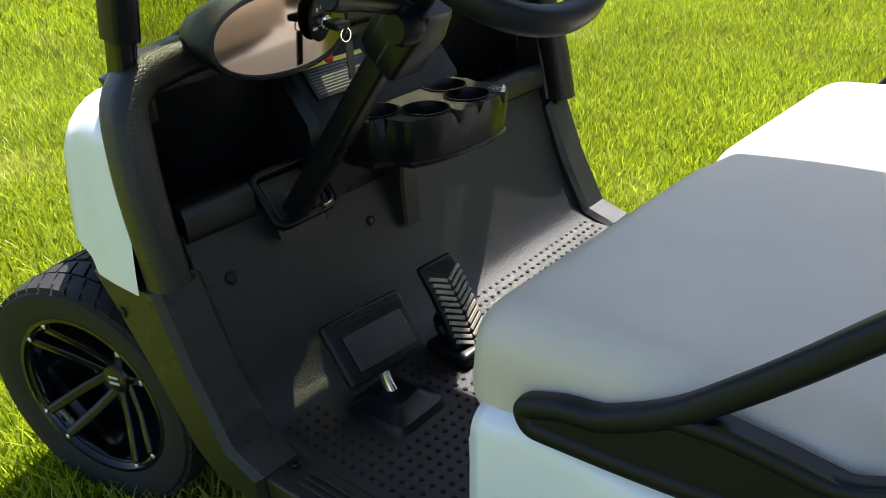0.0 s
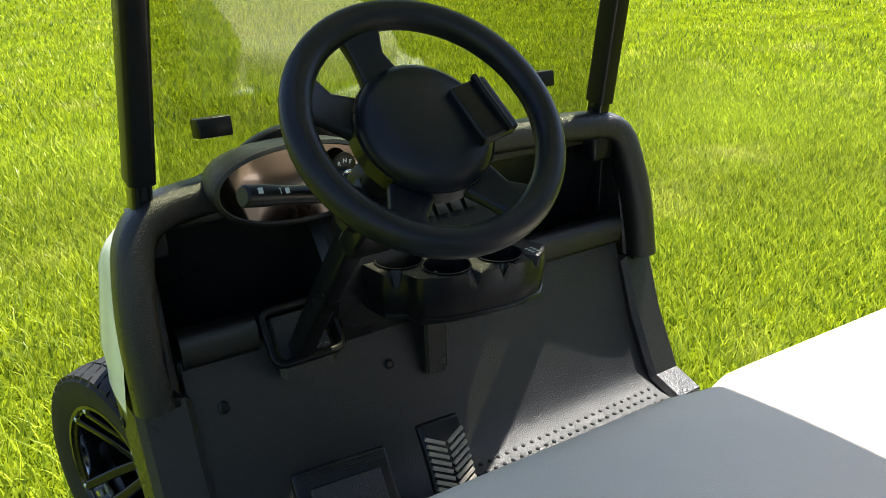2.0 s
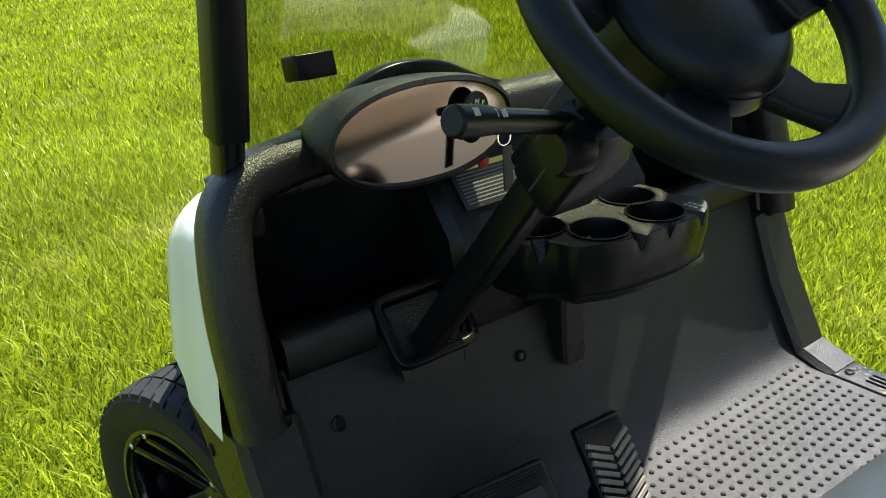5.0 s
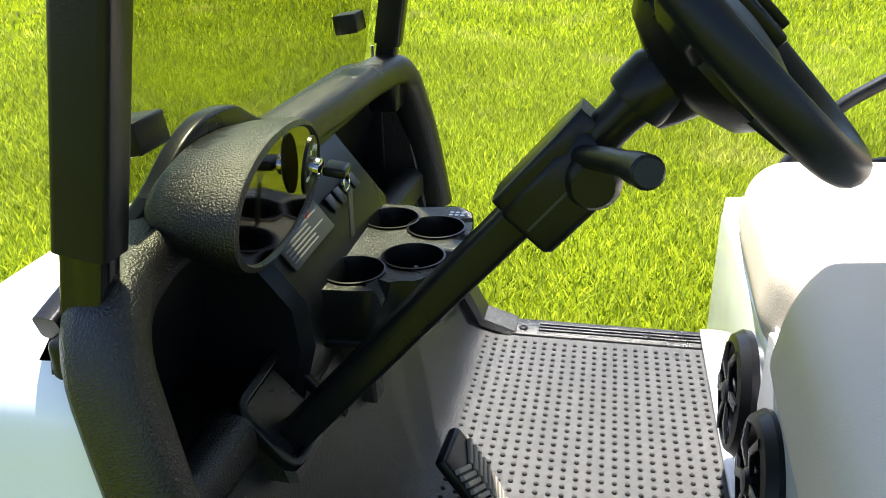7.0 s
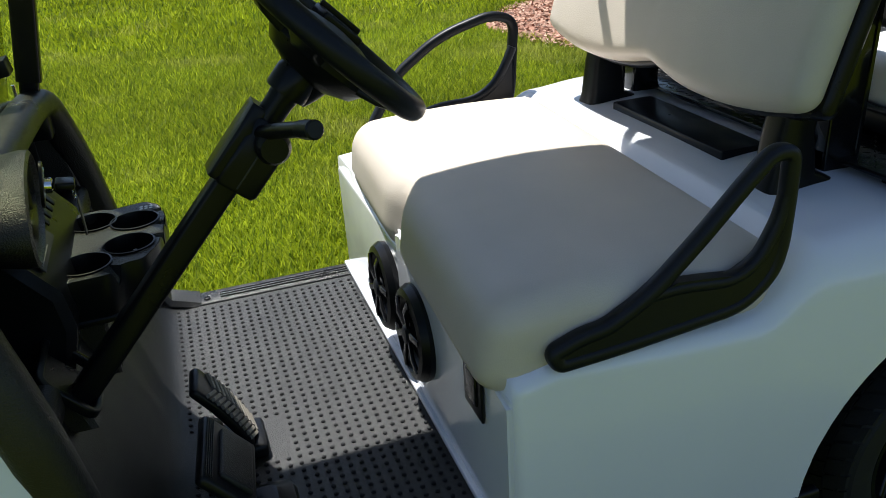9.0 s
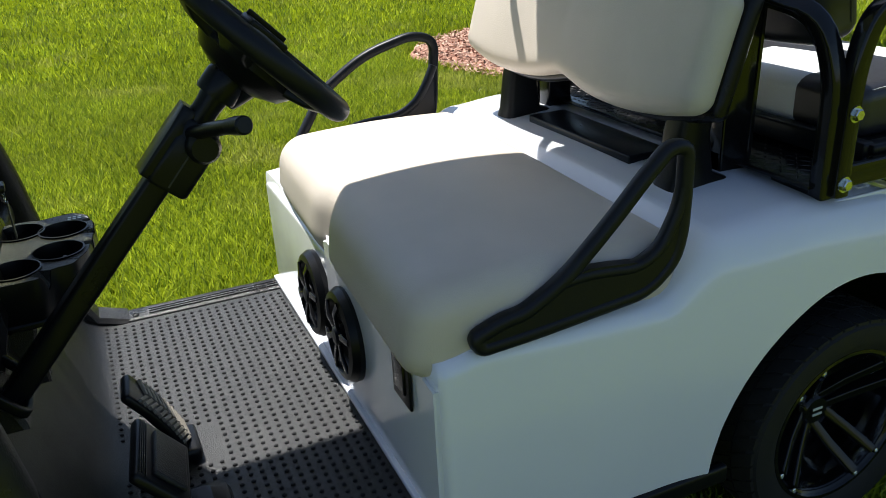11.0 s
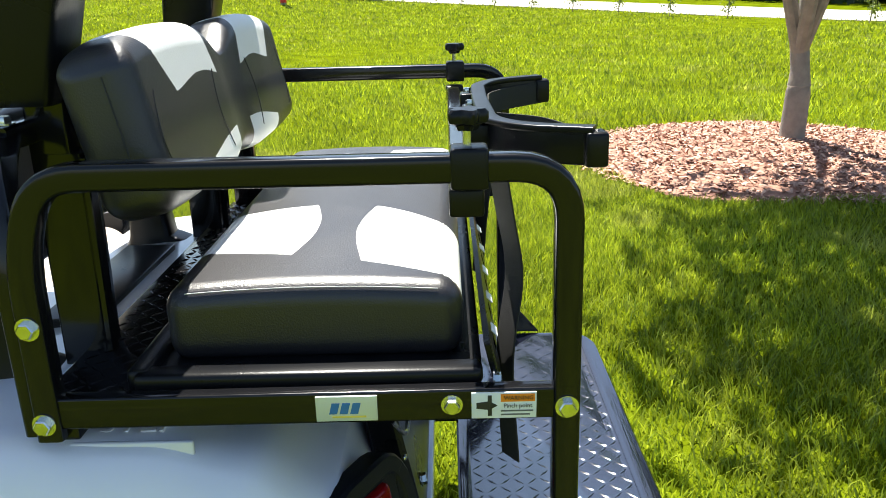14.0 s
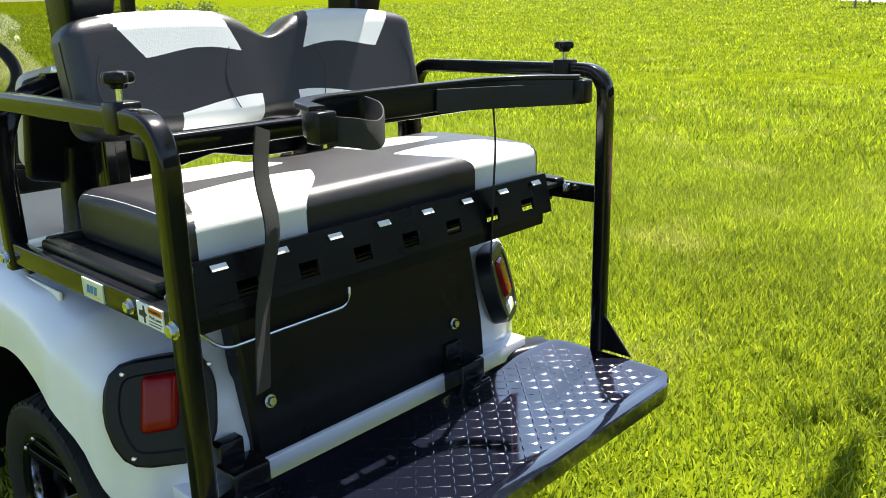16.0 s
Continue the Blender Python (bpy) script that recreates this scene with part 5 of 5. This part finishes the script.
part("pictogram", moved(join(prism([(-0.034, -0.004), (-0.034, 0.004), (-0.018, 0.006), (-0.008, 0.0), (-0.018, -0.006)], 2, 0.0015, 0.0025, 0.0003), box(-0.020, -0.015, -0.014, 0.014, 0.0015, 0.0027, 0.0003)), sm), INK, st_)

# diamond-plate well floor, tray under the cushion
well = part("well_floor", box(1.642, 2.20, -0.545, 0.545, 0.776, 0.786, 0.003), STEEL, kit, "black diamond-plate well floor")


def treads(x0, x1, y0, y1, z, size, pitch, high=0.0016):
    out, k = [], 0
    n, m = int((x1 - x0) / pitch), int((y1 - y0) / pitch)
    for i in range(n):
        for j in range(m):
            a = radians(45 if (i + j) % 2 else -45)
            c, q = math.cos(a), math.sin(a)
            px, py = x0 + (i + 0.5) * pitch, y0 + (j + 0.5) * pitch
            lo = [(size, 0), (0, size * 0.20), (-size, 0), (0, -size * 0.20)]
            v = [(px + u * c - w * q, py + u * q + w * c, z) for u, w in lo]
            v += [(px + u * c * 0.1 - w * q * 0.1, py + u * q * 0.1 + w * c * 0.1, z + high) for u, w in lo]
            out.append((v, [(0, 1, 5, 4), (1, 2, 6, 5), (2, 3, 7, 6), (3, 0, 4, 7), (4, 5, 6, 7)]))
    return join(*out)


tagged(part("treads", treads(1.652, 1.80, -0.53, 0.53, 0.786, 0.0125, 0.0205), STEEL, well), kind="stuff")
tray_x0, tray_x1 = 1.79, 2.232
seat_tray = part("seat_tray", join(box(tray_x0, tray_x1, -0.52, 0.52, 0.815, 0.828, 0.004), box(tray_x0 - 0.012, tray_x0 + 0.02, -0.54, 0.54, 0.795, 0.840, 0.008),
                 box(tray_x0, tray_x1, -0.552, -0.515, 0.815, 0.838, 0.008), box(tray_x0, tray_x1, 0.515, 0.552, 0.815, 0.838, 0.008)), SMOOTH, kit, "black moulded seat tray with a raised rim")
# slotted rear flange
def on_flange(z0, z1):
    a, b = 2.242 + (0.862 - z0) * 0.23, 2.242 + (0.862 - z1) * 0.23
    return [(a - 0.008, z0), (a, z0), (b, z1), (b - 0.008, z1)]


strips = [prism(on_flange(0.816, 0.862), 1, -0.53, 0.455, 0.002), prism(on_flange(0.772, 0.788), 1, -0.53, 0.455, 0.002)]
ends = [-0.53] + [-0.40 + 0.128 * k + d for k in range(7) for d in (-0.022, 0.022)] + [0.455]
for a, b in zip(ends[0::2], ends[1::2]):
    strips.append(prism(on_flange(0.786, 0.818), 1, a, b, 0.001))
flange = part("rear_flange", join(*strips), SMOOTH, kit, "black slotted flange behind the cushion")
part("lower_flange", prism([(2.252, 0.775), (2.262, 0.775), (2.262, 0.748), (2.252, 0.748)], 1, -0.50, 0.42, 0.002), SMOOTH, flange)
# white chips stand in for the sunlit cushion showing through notches
for k in range(8):
    y = -0.45 + 0.122 * k
    part("notch_glint", moved(box(-0.006, 0.006, -0.015, 0.015, -0.001, 0.001, 0.0005), Matrix.Translation((2.2515, y, 0.848)) @ Matrix.Rotation(radians(48), 4, "Y")), LABELW, flange, "white chip standing for sunlit cushion seen through a notch")
for s in (-1, 1):
    bolt("flange_bolt", (2.245, s * 0.535, 0.815), (1, 0, 0), 0.010, flange)


# bench cushion: black with silver panels
def rear_bench(x, y, z):
    u, w = x / 0.197, y / 0.49
    if z > 0:
        z += 0.014 * (1 - u * u) * (1 - 0.4 * w * w)
    return x, y, z


def silver_seat(c):
    """Silver bands that widen to the rear, each with a waisted dark insert."""
    y, v = abs(c.y), (c.x - 2.012) / 0.197
    outer = 0.385 + 0.055 * v + 0.020 * max(0.0, v) ** 2
    inner = 0.105 + 0.03 * v * v + 0.10 * max(0.0, v) ** 2
    q = (y - inner) / (outer - inner)
    if abs(v - 0.04) < 0.26 - 0.10 * math.sin(math.pi * max(0.0, min(1.0, q))) and c.z > 0.85:
        return False
    return 0 < q < 1


whole = moved(bent(cushion((0.197, 0.487, 0.052), 0.030, (180, 400, 14), 8), rear_bench), Matrix.Translation((2.012, -0.003, 0.874)))
sil, blk = split(whole, silver_seat)
rc = part("rear_cushion", blk, BLACKV, kit, "black vinyl rear bench cushion with silver panels")
for q in islands(sil):
    part("silver_panel", q, SILVERV, rc, "silver-white vinyl panel")
for s in (-1, 1):
    part("piping", sweep([tuple(Vector(rear_bench(-0.165 + 0.033 * k, s * 0.4795, 0.0445)) + Vector((2.012, -0.003, 0.874))) for k in range(11)], circle(0.0006, 6)), THREAD, rc, "white seam piping")


# rear backrest, facing backwards, two humps
def back2(x, y, z):
    """Two broad humps with a dip between them."""
    mid = math.exp(-(y / 0.066) ** 2)
    up, q = max(0.0, min(1.0, z / 0.118)), abs(y) / 0.46
    zz = z + up * up * (0.010 * math.sin(math.pi * min(1.0, q)) - 0.046 * mid - 0.018 * q ** 8)
    zz += 0.012 * max(0.0, -z / 0.118) * (q ** 6 + mid)
    return x - 0.010 * mid * (x > 0), y, zz


RB = Matrix.Translation((1.768, 0.006, 1.120)) @ Matrix.Rotation(radians(-12), 4, "Y")


def silver_back(c):
    p = RB.inverted() @ c
    if p.x < -0.03 and p.z < 0.115:
        return False
    y = abs(p.y)
    wave = 0.040 + 0.009 * math.sin((y - 0.1) * 20)
    top = p.z > wave and 0.085 + 0.45 * (p.z - 0.04) < y < 0.315 + 0.8 * (p.z - 0.04)
    low = p.z < -0.058 + 0.016 * math.cos((y - 0.06) * 11) - 0.016 and p.x > 0 and 0.05 < y < 0.255
    return top or low


whole = moved(bent(cushion((0.052, 0.458, 0.122), 0.036, (3, 420, 150), 8), back2), RB)
sil, blk = split(whole, silver_back)
rb = part("rear_backrest", blk, BLACKV, kit, "black vinyl rear backrest with two humps and silver panels")
for q in islands(sil):
    part("silver_panel", q, SILVERV, rb, "silver-white vinyl panel")
# sewn seams down the face and round the edge of the backrest
for ys in (-0.400, -0.115, 0.115, 0.400):
    line = [tuple(RB @ Vector(back2(0.0522, ys + 0.02 * math.sin(k / 16 * math.pi) * (1 if ys > 0 else -1), -0.085 + 0.13 * k / 16))) for k in range(17)]
    part("seam", sweep(line, circle(0.0012, 6), up=(1, 0, 0)), INK, rb)
for s in (-1, 1):
    line = [tuple(RB @ Vector(back2(0.016, s * 0.4585, -0.085 + 0.17 * k / 10))) for k in range(11)]
    part("seam", sweep(line, circle(0.0012, 6), up=(1, 0, 0)), INK, rb)
for s in (-1, 1):
    part("back_panel", loft([[(1.644 + a * q + dx, s * 0.328 + b, z) for a, b in squarish(0.034, 0.026, 0.004)] for z, q, dx in ((0.762, 1.0, 0), (0.80, 1.0, 0), (1.04, 1.05, 0.002), (1.085, 0.85, 0.010))]), STEEL, kit, "black steel box upright behind the backrests")
    part("panel_strip", prism([(1.676, 0.77), (1.686, 0.77), (1.690, 1.08), (1.680, 1.08)], 1, s * 0.344 - 0.012, s * 0.344 + 0.012, 0.002), STEEL, kit)
part("cross_tube", sweep([(1.61, -0.43, 1.118), (1.61, 0.43, 1.118)], FR), STEEL, kit, "black cross tube behind the backrests")
for y in (-0.40, -0.1, 0.2):
    bolt("tube_bolt", (1.61, y, 1.135), (0, 0, 1), 0.010, kit)

# foot plate
outline = rounded_2d([(2.200, -0.560), (2.535, -0.560), (2.572, -0.50), (2.572, 0.50), (2.535, 0.560), (2.200, 0.560)], 0.05)
foot = part("foot_plate", loft([[(x, y, z) for x, y in inset(outline, d)] for d, z in ((0.004, 0.352), (0, 0.356), (0, 0.393), (0.004, 0.397), (0.022, 0.397), (0.025, 0.396))]), PLATE, kit, "glossy black diamond-plate foot platform")
tagged(part("treads", treads(2.225, 2.555, -0.53, 0.53, 0.396, 0.0140, 0.0255, 0.0010), PLATE, foot), kind="stuff")
for y in (-0.40, 0.22):
    br = part("plate_bracket", join(box(2.10, 2.24, y - 0.028, y + 0.028, 0.34, 0.402, 0.004), box(2.146, 2.212, y - 0.040, y + 0.040, 0.36, 0.442, 0.006), box(2.120, 2.150, y - 0.026, y + 0.026, 0.40, 0.475, 0.004)), STEEL, kit, "black bracket under the foot plate")

# ---------------------------------------------------------------- golf bag rack clamped to the side frames
rack = thing("golf_bag_rack", (2.22, 0, 1.08), "black golf bag holder bar clamped across the rear frames", "bag holder")
for s in (-1, 1):
    y = s * 0.562
    cl = part("clamp", join(box(2.196, 2.240, y - 0.022, y + 0.022, 1.074, 1.122, 0.005), box(2.194, 2.236, y - s * 0.036 - 0.020, y - s * 0.036 + 0.020, 1.032, 1.068, 0.005)), SMOOTH, rack, "black clamp block")
    part("stud", lathe([(0.005, 0), (0.005, 0.04)], Matrix.Translation((2.216, y, 1.118)), 10), ZINC, cl)
    lobes = [((0.021 + 0.004 * math.cos(5 * a)) * math.cos(a), (0.021 + 0.004 * math.cos(5 * a)) * math.sin(a)) for a in [2 * math.pi * i / 40 for i in range(40)]]
    knob = loft([[(2.216 + u * q, y + w * q, z) for u, w in lobes] for q, z in ((0.5, 1.140), (0.62, 1.146), (0.95, 1.149), (1.0, 1.153), (1.0, 1.160), (0.85, 1.164), (0.3, 1.165))])
    part("knob", knob, SMOOTH, cl, "black five-lobed clamp knob")
part("cross_bar", sweep([(2.212, -0.54, 1.050), (2.212, 0.54, 1.050)], FR), STEEL, rack, "black square cross bar")


cradle = rounded([(2.405, -0.345, 1.074), (2.305, -0.305, 1.074), (2.264, -0.235, 1.074), (2.260, 0.0, 1.074), (2.264, 0.215, 1.074), (2.305, 0.300, 1.074), (2.405, 0.356, 1.074)], 0.05, 5)
cr = part("bag_cradle", sweep(cradle, squarish(0.006, 0.026, 0.004)), SMOOTH, rack, "wide black moulded bag cradle")
part("cradle_lip", sweep([(x - 0.006, y, 1.100) for x, y, z in cradle], squarish(0.014, 0.005, 0.003)), SMOOTH, cr)
for y in (-0.19, 0.0, 0.19):
    part("bracket", box(2.222, 2.262, y - 0.022, y + 0.022, 1.046, 1.090, 0.004), SMOOTH, cr)
    bolt("bolt", (2.236, y, 1.089), (0, 0, 1), 0.008, cr)
for y in (-0.14, -0.07, 0.07, 0.14):
    part("web", prism([(2.226, 1.052), (2.258, 1.052), (2.258, 1.092)], 1, y - 0.002, y + 0.002, 0.0005), SMOOTH, cr)
loop = rounded([(2.400, -0.330, 1.066), (2.432, -0.300, 1.062), (2.425, -0.250, 1.050), (2.395, -0.205, 1.056), (2.350, -0.170, 1.070), (2.275, -0.140, 1.074)], 0.05, 5)
part("strap", sweep(loop, squarish(0.0015, 0.023, 0.001)), WEBBING, cr, "slack black webbing strap")
part("strap", sweep(rounded([(2.412, 0.352, 1.068), (2.316, 0.292, 1.062), (2.280, 0.205, 1.064), (2.272, 0.05, 1.070)], 0.05, 5), squarish(0.0015, 0.023, 0.001)), WEBBING, cr, "black webbing strap lying along the cradle")
part("buckle", box(2.385, 2.418, -0.362, -0.322, 1.048, 1.098, 0.006), SMOOTH, cr)
part("buckle", box(2.392, 2.422, 0.336, 0.372, 1.046, 1.096, 0.006), SMOOTH, cr)
tail = rounded([(2.262, -0.352, 1.062), (2.272, -0.372, 0.99), (2.290, -0.362, 0.90), (2.268, -0.385, 0.78), (2.278, -0.405, 0.62)], 0.06, 6)
part("strap_tail", sweep(tail, squarish(0.024, 0.0015, 0.001), up=(1, 0.5, 0)), WEBBING, cr, "hanging end of webbing strap")
tail = rounded([(2.268, 0.225, 1.060), (2.285, 0.215, 0.97), (2.268, 0.225, 0.85), (2.255, 0.232, 0.69)], 0.06, 6)
part("strap_tail", sweep(tail, squarish(0.016, 0.0015, 0.001), up=(1, 0.9, 0)), WEBBING, cr, "hanging end of webbing strap")
